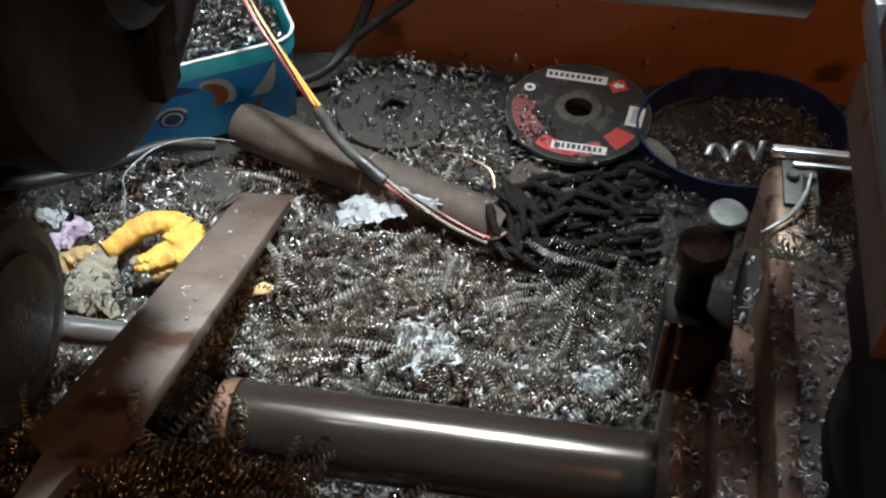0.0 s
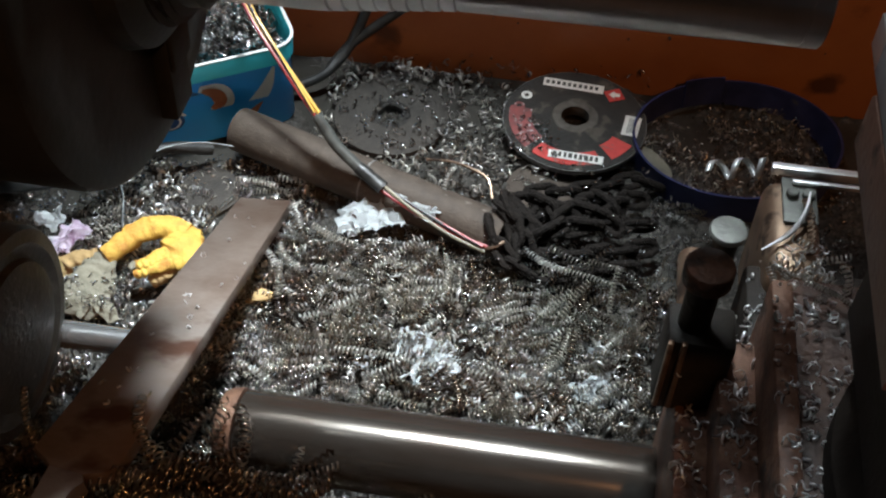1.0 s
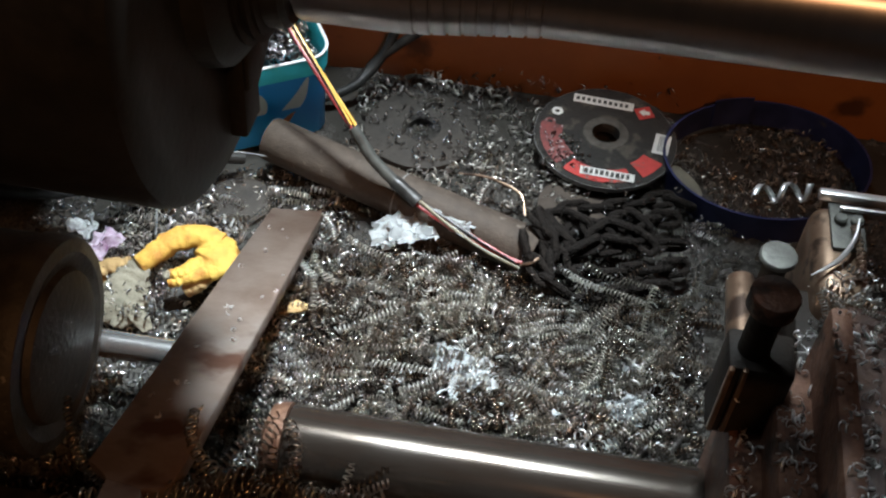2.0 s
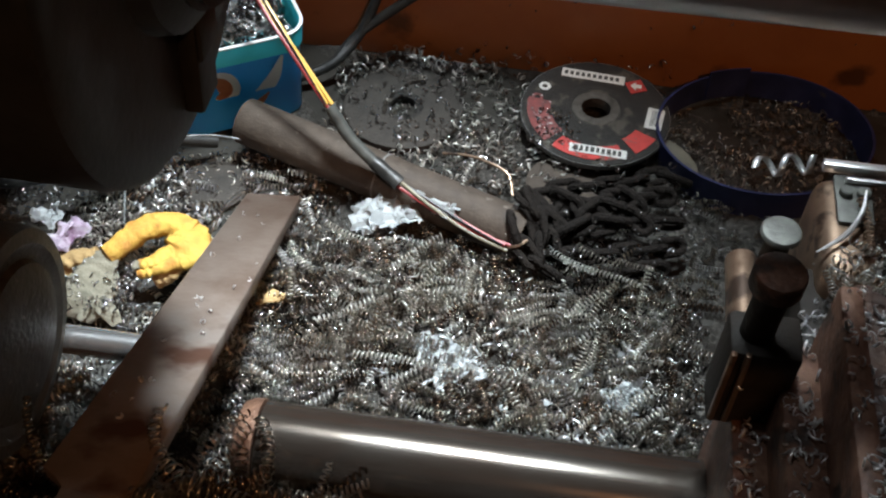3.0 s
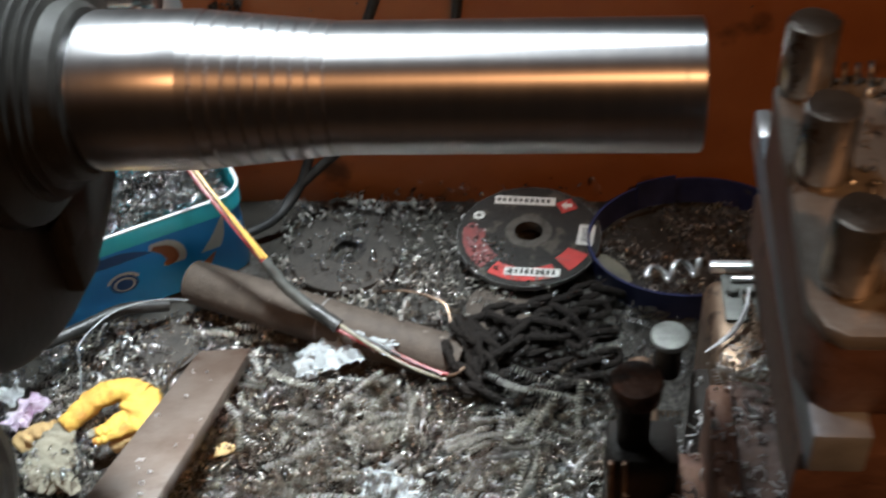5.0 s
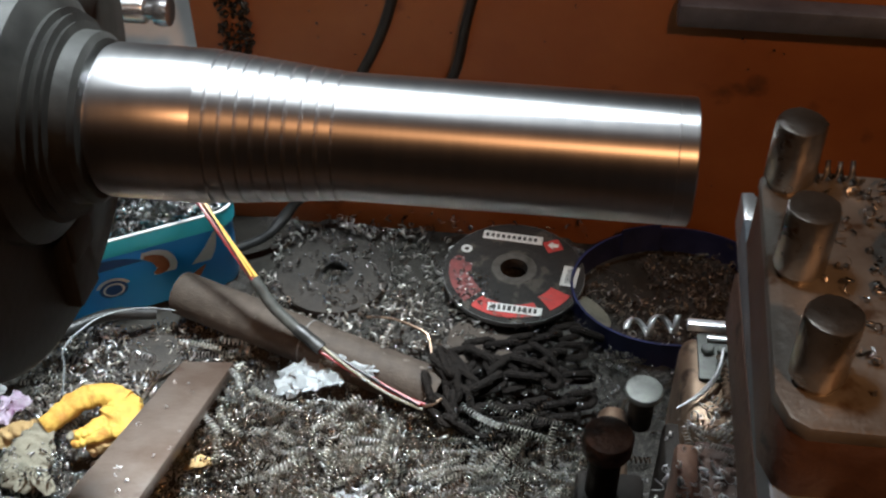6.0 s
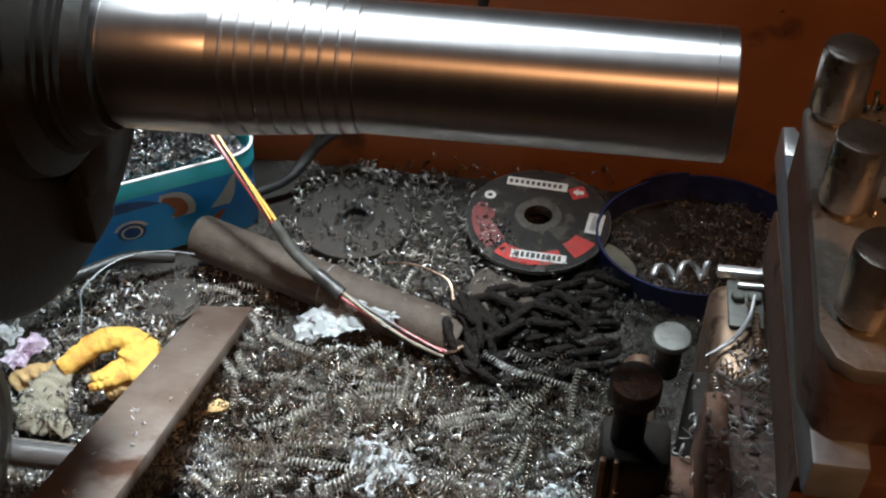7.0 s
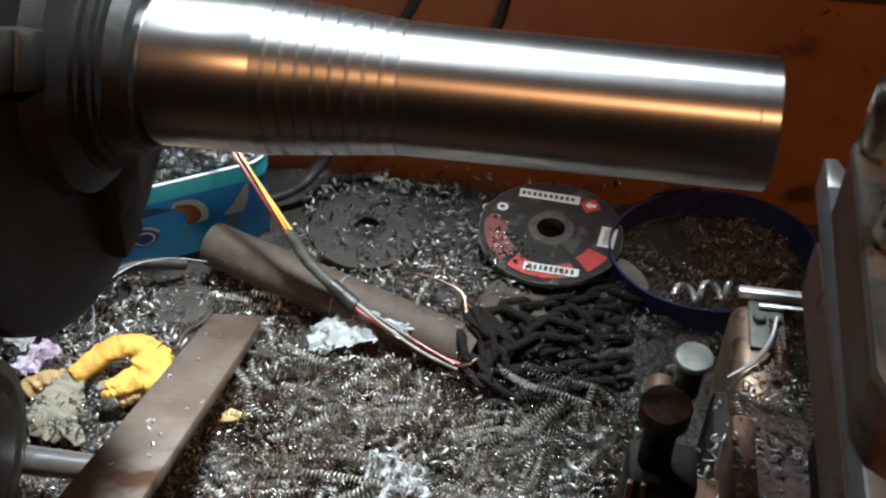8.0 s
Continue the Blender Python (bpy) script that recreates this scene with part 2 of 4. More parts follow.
def lathe(profile, centre, axis="z", segs=64, bm=None):
    """A body of revolution: profile of (along, radius) round an axis through centre; radius 0 closes it."""
    bm = bm or bmesh.new()
    rings = []
    for a, r in profile:
        ring = []
        for i in range(1 if r == 0 else segs):
            th = 2 * math.pi * i / segs
            c, s = r * math.cos(th), r * math.sin(th)
            p = {"x": (a, c, s), "y": (c, a, s), "z": (c, s, a)}[axis]
            ring.append(bm.verts.new(Vector(centre) + Vector(p)))
        rings.append(ring)
    for p, q in zip(rings, rings[1:]):
        n = max(len(p), len(q))
        for i in range(n):
            quad = [p[i % len(p)], p[(i + 1) % len(p)], q[(i + 1) % len(q)], q[i % len(q)]]
            quad = list(dict.fromkeys(quad))
            if len(quad) > 2:
                bm.faces.new(quad)
    bmesh.ops.recalc_face_normals(bm, faces=bm.faces[:])
    return bm


def smooth_path(points, per=8):
    """Catmull-Rom through the points."""
    pts = [Vector(p) for p in points]
    pts = [pts[0] * 2 - pts[1]] + pts + [pts[-1] * 2 - pts[-2]]
    out = []
    for i in range(1, len(pts) - 2):
        a, b, c, d = pts[i - 1:i + 3]
        for k in range(per):
            t = k / per
            out.append(0.5 * (2 * b + (c - a) * t + (2 * a - 5 * b + 4 * c - d) * t * t + (3 * b - a - 3 * c + d) * t ** 3))
    out.append(pts[-2])
    return out


def tube(points, radius, sides=10, per=8, wob=0.0, flat=1.0, bm=None):
    """A swept round along a smooth path; radius may be a list, one a point."""
    path = smooth_path(points, per)
    n = len(path)
    radii = radius if isinstance(radius, (list, tuple)) else [radius] * len(points)
    bm = bm or bmesh.new()
    up = Vector((0.13, 0.21, 1)).normalized()
    rings = []
    for i, p in enumerate(path):
        d = (path[min(i + 1, n - 1)] - path[max(i - 1, 0)]).normalized()
        side = d.cross(up)
        side = side.normalized() if side.length > 1e-4 else Vector((1, 0, 0))
        top = side.cross(d)
        f = i / (n - 1) * (len(radii) - 1)
        k = min(int(f), len(radii) - 2)
        r = radii[k] * (1 - (f - k)) + radii[k + 1] * (f - k)
        ring = []
        for j in range(sides):
            th = 2 * math.pi * j / sides
            q = p + (side * math.cos(th) + top * math.sin(th) * flat) * r
            if wob:
                q += noise.noise_vector(q * 160) * wob * r + noise.noise_vector(q * 60) * wob * r
            ring.append(bm.verts.new(q))
        rings.append(ring)
    for a, b in zip(rings, rings[1:]):
        for j in range(sides):
            bm.faces.new((a[j], a[(j + 1) % sides], b[(j + 1) % sides], b[j]))
    bm.faces.new(rings[0][::-1])
    bm.faces.new(rings[-1])
    return bm


def prism(outline, z0, z1, bevel=0.0, bm=None):
    """An outline in x, y raised from z0 to z1."""
    bm = bm or bmesh.new()
    a = [bm.verts.new((x, y, z0)) for x, y in outline]
    b = [bm.verts.new((x, y, z1)) for x, y in outline]
    n = len(a)
    faces = [bm.faces.new(a[::-1]), bm.faces.new(b)]
    faces += [bm.faces.new((a[i], a[(i + 1) % n], b[(i + 1) % n], b[i])) for i in range(n)]
    bmesh.ops.recalc_face_normals(bm, faces=faces)
    if bevel:
        es = [e for e in bm.edges if abs(e.verts[0].co.z - e.verts[1].co.z) < 1e-6]
        bmesh.ops.bevel(bm, geom=es, offset=bevel, segments=2, affect="EDGES", profile=0.5)
    return bm


def moved(bm, m):
    bmesh.ops.transform(bm, matrix=m, verts=bm.verts)
    return bm


# ---- the heap's surface ----


def heap(x, y):
    """Height of the swarf over the tray, for arrays of places."""
    g = lambda cx, cy, sx, sy: np.exp(-((x - cx) / sx) ** 2 - ((y - cy) / sy) ** 2)
    h = -0.019 + 0.006 * np.sin(41 * x + 1.3) * np.sin(37 * y + 0.4) + 0.003 * np.sin(97 * x + 61 * y)
    h = h + 0.016 * g(0.0, -0.27, 0.13, 0.06) + 0.008 * g(-0.12, -0.2, 0.09, 0.07)
    h = h + 0.150 * g(-0.165, -0.437, 0.085, 0.043) - 0.008 * g(-0.29, -0.275, 0.06, 0.03)
    h = h - 0.012 * g(-0.27, -0.15, 0.08, 0.09) - 0.006 * g(0.0, 0.02, 0.4, 0.06)
    return h


rng = np.random.default_rng(7)


def raw_mesh(name, verts, faces, mat, smooth=True):
    me = bpy.data.meshes.new(name)
    me.vertices.add(len(verts))
    me.vertices.foreach_set("co", np.asarray(verts, np.float32).ravel())
    k = faces.shape[1]
    me.loops.add(faces.size)
    me.loops.foreach_set("vertex_index", faces.astype(np.int32).ravel())
    me.polygons.add(len(faces))
    me.polygons.foreach_set("loop_start", np.arange(0, faces.size, k, dtype=np.int32))
    me.polygons.foreach_set("use_smooth", np.full(len(faces), smooth))
    me.update(calc_edges=True)
    me.materials.append(mat)
    return new(name, me)


def coil_arrays(start, way, length, radius, pitch, wire, bend=0.0, seg=9, taper=0.0, seed=0):
    """Vertices and quads of one helical shaving: a bent axis, a ribbon of three sides."""
    r = np.random.default_rng(seed)
    turns = max(1.0, length / pitch)
    n = int(turns * seg) + 1
    s = np.linspace(0, 1, n)
    w = np.array(way, float)
    w /= np.linalg.norm(w)
    side = np.cross(w, [0.1, 0.2, 0.97])
    side /= np.linalg.norm(side)
    top = np.cross(side, w)
    a = 2 * np.pi * turns * s + r.uniform(0, 6)
    rad = radius * (1 - taper * s) * (1 + 0.10 * np.sin(a * 0.31 + r.uniform(0, 6)))
    sag = bend * length * (s - s * s) * 4
    ax = np.array(start) + np.outer(s * length, w) + np.outer(sag, side)
    out = np.outer(np.cos(a), side) + np.outer(np.sin(a), top)
    mid = ax + out * rad[:, None]
    v = np.stack([mid + np.outer(np.ones(n), w) * (u * wire * 1.6) + out * (o * wire * 0.6) for o, u in [(0.0, 0.5), (0.35, -0.5), (-0.35, -0.5)]], 1).reshape(-1, 3)
    i = np.arange(n - 1)[:, None] * 3
    f = np.concatenate([i + np.array([[j, (j + 1) % 3, 3 + (j + 1) % 3, 3 + j]]) for j in range(3)])
    return v, f


def chip_arrays(place, size, wire, seed):
    """A short open curl."""
    r = np.random.default_rng(seed)
    q = r.normal(size=(3, 3))
    u = q[0] / np.linalg.norm(q[0])
    v = np.cross(u, q[1])
    v /= np.linalg.norm(v)
    w = np.cross(u, v)
    n = 7
    a = np.linspace(0, r.uniform(1.8, 7.0), n)
    mid = np.array(place) + np.outer(np.cos(a) * size, u) + np.outer(np.sin(a) * size, v) + np.outer(a * size * r.uniform(0.05, 0.35), w)
    out = np.outer(np.cos(a), u) + np.outer(np.sin(a), v)
    vv = np.stack([mid + w * wire, mid - w * wire, mid + out * wire * 0.5], 1).reshape(-1, 3)
    i = np.arange(n - 1)[:, None] * 3
    f = np.concatenate([i + np.array([[j, (j + 1) % 3, 3 + (j + 1) % 3, 3 + j]]) for j in range(3)])
    return vv, f


def gather(pieces):
    vs, fs, k = [], [], 0
    for v, f in pieces:
        vs.append(v)
        fs.append(f + k)
        k += len(v)
    return np.concatenate(vs), np.concatenate(fs)


def scatter_coils(name, n, region, mat, label, lift=(0.0, 0.008), length=(0.012, 0.045), radius=(0.0022, 0.0042), along=0.35, seed=1):
    r = np.random.default_rng(seed)
    x0, x1, y0, y1 = region
    pieces = []
    for i in range(n):
        x, y = r.uniform(x0, x1), r.uniform(y0, y1)
        ang = r.normal(0.15, 0.75) + (math.pi if r.random() < 0.5 else 0)
        up = r.normal(0.06, 0.16)
        ln = r.uniform(*length) * (1.6 if r.random() < 0.12 else 1)
        rad = r.uniform(*radius)
        z = float(heap(np.array(x), np.array(y))) + r.uniform(*lift) + rad * 0.6
        way = (math.cos(ang), math.sin(ang), up)
        pieces.append(coil_arrays((x, y, z), way, ln, rad, rad * r.uniform(0.95, 1.3), rad * r.uniform(0.20, 0.28), r.normal(0, 0.10), 8, r.uniform(0, 0.25), seed * 9973 + i))
    ob = raw_mesh(name, *gather(pieces), mat)
    return tagged(ob, label, "metal shavings", kind="stuff")


def scatter_chips(name, n, region, mat, label, lift=(0.0, 0.006), size=(0.0012, 0.0032), surface=None, seed=3, wire=0.0005):
    r = np.random.default_rng(seed)
    x0, x1, y0, y1 = region
    pieces = []
    for i in range(n):
        x, y = r.uniform(x0, x1), r.uniform(y0, y1)
        z = (float(heap(np.array(x), np.array(y))) if surface is None else surface(x, y))
        if z is None:
            continue
        pieces.append(chip_arrays((x, y, z + r.uniform(*lift)), r.uniform(*size), wire * r.uniform(0.6, 1.7), seed * 7919 + i))
    ob = raw_mesh(name, *gather(pieces), mat)
    return tagged(ob, label, "metal shavings", kind="stuff")


# ---- setting ----
TRAY_Z = -0.026
solid("floor", box(-4, 4, -4, 4, -1.0, -0.95), M_ROOM, "grey concrete workshop floor", "floor", kind="structure")
solid("ceiling", box(-4, 4, -4, 4, 2.6, 2.7), M_ROOM, "dim grey workshop ceiling", "ceiling", kind="structure")
solid("wall_north", box(-4.1, 4.1, 3.0, 3.1, -0.95, 2.6), M_ROOM, "dim plastered workshop wall", "wall", kind="structure")
solid("wall_south", box(-4.1, 4.1, -4.1, -4.0, -0.95, 2.6), M_ROOM, "dim plastered workshop wall", "wall", kind="structure")
solid("wall_west", box(-4.1, -4.0, -4.0, 3.0, -0.95, 2.6), M_ROOM, "dim plastered workshop wall", "wall", kind="structure")
solid("wall_east", box(4.0, 4.1, -4.0, 3.0, -0.95, 2.6), M_ROOM, "dim plastered workshop wall", "wall", kind="structure")

tray = thing("chip_tray", (0, -0.2, TRAY_Z), "oily sheet steel chip tray under the lathe", "tray", kind="structure")
part("tray_bottom", box(-0.75, 0.75, -0.62, 0.072, TRAY_Z - 0.006, TRAY_Z), M_TRAY, tray)
guard = thing("splash_guard", (0, 0.075, TRAY_Z), "scuffed orange painted splash guard behind the lathe", "panel", kind="structure")
part("panel", box(-0.262, 0.85, 0.0665, 0.0725, TRAY_Z, 0.36, 0.001), M_WALL, guard)
# a rail along the guard, cables behind the work, grease on the paint
solid("rail", box(0.105, 0.85, 0.048, 0.066, 0.208, 0.226, 0.002), M_LEDGE, "blue-grey steel rail along the orange splash guard", "rail")
for xa, xb, xm, r in ((-0.105, -0.134, -0.172, 0.0042), (-0.046, -0.064, -0.135, 0.0040)):
    solid("black_cable", tube([(xa + 0.02, 0.056, 0.3), (xa, 0.055, 0.2), (xb, 0.055, 0.133), (xm, 0.057, 0.06), (-0.192, 0.046, 0.012), (-0.212, 0.024, -0.006), (-0.240, 0.010, -0.014)], r, 10),
          M_BLACK, "black rubber cable hanging down the orange guard", "cable", "cables behind the work")

# ---- the work, the chuck ----
AX = (0.0, -0.312, 0.372)
shaft = thing("turned_shaft", (0, AX[1], AX[2]), "freshly turned bright steel shaft with tool rings, gripped by the chuck", "workpiece")
part("turned_length", lathe([(0.0825, 0.0), (0.0825, 0.0249), (0.0819, 0.0256), (0.0752, 0.0256), (0.0750, 0.0253), (0.0747, 0.0256), (-0.0560, 0.0259)], AX, "x", 96), M_TURNED, shaft)
prof = [(-0.0560, 0.0259)]
x, r = -0.056, 0.0259
for i in range(9):
    x -= 0.0062
    r2 = 0.0259 + 0.0056 * (i + 1) / 9
    prof += [(x + 0.0061, r - 0.0007), (x + 0.0054, r - 0.0007), (x + 0.0049, r2 - 0.0003), (x + 0.0003, r2)]
    r = r2
part("ringed_taper", lathe(prof, AX, "x", 96), M_TURNED, shaft, "taper with tool rings")
part("thick_length", lathe([(-0.1105, 0.0308), (-0.1116, 0.0315), (-0.1510, 0.0318), (-0.1535, 0.0308), (-0.1540, 0.0265), (-0.1580, 0.0265), (-0.1580, 0.0)], AX, "x", 96), M_TURNED, shaft)

chuck = thing("lathe_chuck", (-0.25, AX[1], AX[2]), "dark oily three-jaw lathe chuck gripping the turned shaft", "chuck")
part("body", lathe([(-0.34, 0), (-0.34, 0.108), (-0.337, 0.112), (-0.198, 0.1145), (-0.192, 0.113), (-0.190, 0.110), (-0.189, 0.095), (-0.188, 0.03), (-0.188, 0.0)], AX, "x", 96), M_CHUCK, chuck)
part("nose_ring", lathe([(-0.19, 0.0), (-0.19, 0.056), (-0.180, 0.054), (-0.177, 0.050), (-0.174, 0.044), (-0.172, 0.0445), (-0.1715, 0.041), (-0.170, 0.042), (-0.168, 0.0425), (-0.1675, 0.039), (-0.166, 0.0395), (-0.165, 0.036), (-0.158, 0.0355), (-0.156, 0.033), (-0.156, 0.0)], AX, "x", 64), M_JAW, chuck, "worn stepped ring")
for a in (55, 175, 295):
    bm = bmesh.new()
    for x0, x1, r0, r1 in ((-0.19, -0.181, 0.046, 0.098), (-0.182, -0.1785, 0.046, 0.072)):
        box(x0, x1, -0.011, 0.011, r0, r1, 0.002, 2, bm)
    moved(bm, Matrix.Translation((0, AX[1], AX[2])) @ Matrix.Rotation(radians(a), 4, "X"))
    part("jaw", bm, M_CHUCK, chuck)
solid("headstock", box(-0.75, -0.345, -0.47, -0.05, 0.16, 0.56, 0.02, 3), M_DARK, "dark oily lathe headstock behind the chuck", "headstock")

# ---- bed shafts ----
lead = thing("feed_shaft", (-0.05, -0.37, 0.077), "polished steel feed shaft with a rusty coppery end", "shaft")
SHY, SHZ, SHR = -0.3705, 0.0775, 0.0240
part("rod", lathe([(-0.166, 0.0), (-0.166, SHR - 0.0015), (-0.1645, SHR), (0.40, SHR), (0.40, 0)], (0, SHY, SHZ), "x", 64), M_SHAFT, lead)
part("end_collar", lathe([(-0.179, 0.0), (-0.179, 0.014), (-0.176, SHR - 0.002), (-0.172, SHR), (-0.1662, SHR + 0.0006), (-0.1662, 0.0)], (0, SHY, SHZ), "x", 48), M_RUSTEND, lead, "rusty coppery end collar")
solid("bed_front", box(-0.6, 0.6, -0.60, -0.400, TRAY_Z, 0.035, 0.004), M_DARK, "black oily lathe bed casting under the feed shaft", "lathe bed")
cp = thing("coupling", (-0.36, -0.28, 0.02), "oily round coupling flange with chips stuck on it", "coupling")
FC = (0, -0.333, 0.084)
part("flange", lathe([(-0.42, 0.0), (-0.42, 0.062), (-0.330, 0.064), (-0.326, 0.066), (-0.314, 0.066), (-0.310, 0.064), (-0.309, 0.056), (-0.312, 0.052), (-0.312, 0.0)], FC, "x", 72), M_FLANGE, cp)
part("hub", lathe([(-0.3125, 0.0), (-0.3125, 0.047), (-0.308, 0.045), (-0.306, 0.036), (-0.305, 0.0)], FC, "x", 64), M_FLANGE, cp)
solid("bright_rod", lathe([(-0.45, 0.0), (-0.45, 0.0092), (-0.240, 0.0092), (-0.240, 0.0)], (0, -0.2860, 0.0225), "x", 40), M_ROD, "bright polished steel rod lying across the swarf", "rod")

# ---- the flat bar ----
bar = thing("flat_bar", (-0.24, -0.26, 0.04), "brown stained flat steel bar with tang, leaning on swarf", "bar")
blade = [(-0.2475, -0.1150), (-0.2085, -0.1085), (-0.2000, -0.4130), (-0.2000, -0.4380), (-0.2040, -0.4440), (-0.2130, -0.4470), (-0.2310, -0.4440), (-0.2350, -0.4400), (-0.2450, -0.4330)]
tang = [(-0.2130, -0.4471), (-0.2105, -0.4520), (-0.2130, -0.4600), (-0.2130, -0.4950), (-0.2250, -0.4950), (-0.2270, -0.4740), (-0.2310, -0.4441)]
for name, outline in (("blade", blade), ("tang", tang)):
    bm = prism(outline, -0.011, 0.0, 0.0012 if name == "blade" else 0.0)
    for v in bm.verts:
        v.co.z += -0.0186 + (-0.1090 - v.co.y) * 0.5007
    part(name, bm, M_BAR, bar)

# ---- carriage ----
car = thing("carriage", (0.12, -0.4, 0.0), "rusty stepped lathe carriage with swarf on its ledges", "carriage")
part("saddle", box(0.0955, 0.34, -0.335, -0.262, 0.0, 0.150, 0.004, 2), M_DARK, car)
part("lower_ledge", box(0.0585, 0.0775, -0.62, -0.3405, 0.06, 0.155, 0.0025, 2), M_RUST, car, "rusty narrow ledge")
part("middle_ledge", box(0.0745, 0.0945, -0.62, -0.3425, 0.05, 0.183, 0.003, 2), M_RUST, car, "rusty ledge")
part("upper_ledge", box(0.0920, 0.1030, -0.62, -0.330, 0.04, 0.219, 0.003, 2), M_RUST, car, "rusty ridge")
part("slide_top", box(0.1025, 0.34, -0.62, -0.318, 0.03, 0.207, 0.003, 2), M_DARKRUST, car, "dark brown slide strewn with chips")
part("cross_web", box(0.060, 0.105, -0.362, -0.334, 0.02, 0.166, 0.003, 2), M_DARK, car)
swv = thing("compound_base", (0.2, -0.45, 0.2), "dark oily round compound base under the tool post", "machine base")
part("cone", lathe([(0.2075, 0.0), (0.2075, 0.092), (0.222, 0.092), (0.228, 0.086), (0.27, 0.076), (0.322, 0.073), (0.322, 0.0)], (0.205, -0.43, 0), "z", 72), M_DARK, swv)
part("slide", box(0.118, 0.33, -0.60, -0.362, 0.24, 0.3345, 0.004), M_DARK, swv)


def stud(place, r, h, head, mat, name, label):
    x, y, z = place
    ob = part(name, lathe([(z - h, 0), (z - h, r * 0.66), (z - head, r * 0.66), (z - head, 0)], (x, y, 0), "z", 32), M_DARK, car, label)
    part("head", lathe([(z - head, 0), (z - head, r * 0.92), (z - head + 0.001, r), (z - 0.0015, r), (z - 0.0004, r * 0.93), (z, r * 0.8), (z, 0)], (x, y, 0), "z", 40), mat, ob)
    return ob


stud((0.0588, -0.3530, 0.2484), 0.0114, 0.088, 0.011, M_RUST, "bolt", "round-headed rusty bolt")
stud((0.0828, -0.2600, 0.1727), 0.0105, 0.030, 0.0045, M_GREYTOP, "pin", "grey flat-topped steel pin")
part("round_bar", lathe([(-0.340, 0), (-0.340, 0.0085), (-0.261, 0.0085), (-0.2585, 0.0078), (-0.2570, 0.0055), (-0.2570, 0)], (0.0682, 0, 0.1450), "y", 32), M_COPPER, car, "worn coppery round bar")
part("clamp_block", box(0.0470, 0.0790, -0.366, -0.341, 0.150, 0.206, 0.003), M_DARK, car)
for sx in (0.0472, 0.0535):
    part("clamp_rib", box(sx, sx + 0.0028, -0.3685, -0.3655, 0.155, 0.2075, 0.0008), M_COPPER, car, "worn coppery rib")
brk = thing("wiper_bracket", (0.12, -0.24, 0.12), "worn coppery bracket with a bright steel strip", "bracket")
bm = bmesh.new()
box(0.1040, 0.1350, -0.285, -0.2085, 0.085, 0.1665, 0.010, 4, bm)
part("casting", bm, M_COPPER, brk)
part("top_plate", box(0.1130, 0.1320, -0.246, -0.2120, 0.1668, 0.1695, 0.001), M_GREYTOP, brk, "grey bolted plate")
part("strip", box(0.1075, 0.185, -0.2095, -0.2045, 0.1672, 0.1735, 0.0008), M_BRIGHT, brk, "bright steel strip")
part("strip", box(0.1180, 0.185, -0.2190, -0.2165, 0.1706, 0.1735, 0.0006), M_BRIGHT, brk, "bright steel strip")
for bx in (0.118, 0.127):
    part("screw", lathe([(0.1705, 0), (0.1705, 0.0036), (0.1730, 0.0036), (0.1737, 0.0028), (0.1737, 0)], (bx, -0.226, 0), "z", 20), M_GREYTOP, brk)

for ob in (car, swv, brk):
    ob.location.x += 0.0035

# ---- tool post ----
post = thing("tool_post", (0.16, -0.415, 0.36), "worn four-way steel tool post with square-headed clamp bolts", "tool post")
PX1, PY0, PY1 = 0.196, -0.4715, -0.3605
c = 0.008
POST = [(0.0955, -0.4590), (0.0990, -0.4680), (0.1043, PY0), (PX1 - c, PY0), (PX1, PY0 + c), (PX1, PY1 - c), (PX1 - c, PY1), (0.1020, PY1), (0.0984, -0.3650)]
part("top_plate", prism(POST, 0.4040, 0.4100, 0.0014), M_POST, post)
part("top_block", prism([(x + 0.0005 * (1 if x < 0.15 else -1), y + 0.0005 * (1 if y < -0.41 else -1)) for x, y in POST], 0.3785, 0.4042, 0.0004), M_POSTSIDE, post, "brown stained block side")
part("core", box(0.1250, PX1 - 0.026, PY0 + 0.026, PY1 - 0.026, 0.3600, 0.3790), M_POSTSIDE, post)
part("base_block", prism([(0.0985, -0.4720), (PX1, -0.4720), (PX1, PY1), (0.0985, PY1)], 0.3348, 0.3612, 0.002), M_POSTSIDE, post, "brown stained base block")
for bx, by, tilt in ((0.1068, -0.3685, 0), (0.1062, -0.4100, 20), (0.1070, -0.4535, 8), (0.1600, -0.3720, 30), (0.1780, -0.4520, 0)):
    b = part("clamp_bolt", lathe([(0.376, 0), (0.376, 0.0062), (0.4125, 0.0062), (0.4125, 0)], (bx, by, 0), "z", 24), M_BOLT, post)
    n, rr = 16, 0.0084
    outline = []
    for i in range(n):
        th = 2 * math.pi * i / n
        k = rr * (1.0 if i % 4 == 0 else 0.95)
        outline.append((bx + k * math.cos(th + radians(tilt)), by + k * math.sin(th + radians(tilt))))
    part("bolt_head", prism(outline, 0.4125, 0.4365, 0.0014), M_BOLT, b, "worn steel bolt head")
part("centre_nut", lathe([(0.4102, 0), (0.4102, 0.0165), (0.418, 0.0165), (0.424, 0.0150), (0.432, 0.0150), (0.434, 0.013), (0.434, 0.0)], (0.1520, -0.4180, 0), "z", 40), M_BOLT, post, "large round clamp nut")
tool = thing("turning_tool", (0.105, -0.42, 0.35), "grey square tool shank clamped under the post's top plate", "cutting tool")
part("shank", box(0.0990, 0.1150, -0.4790, -0.3500, 0.3617, 0.3780, 0.0014), M_TOOL, tool)
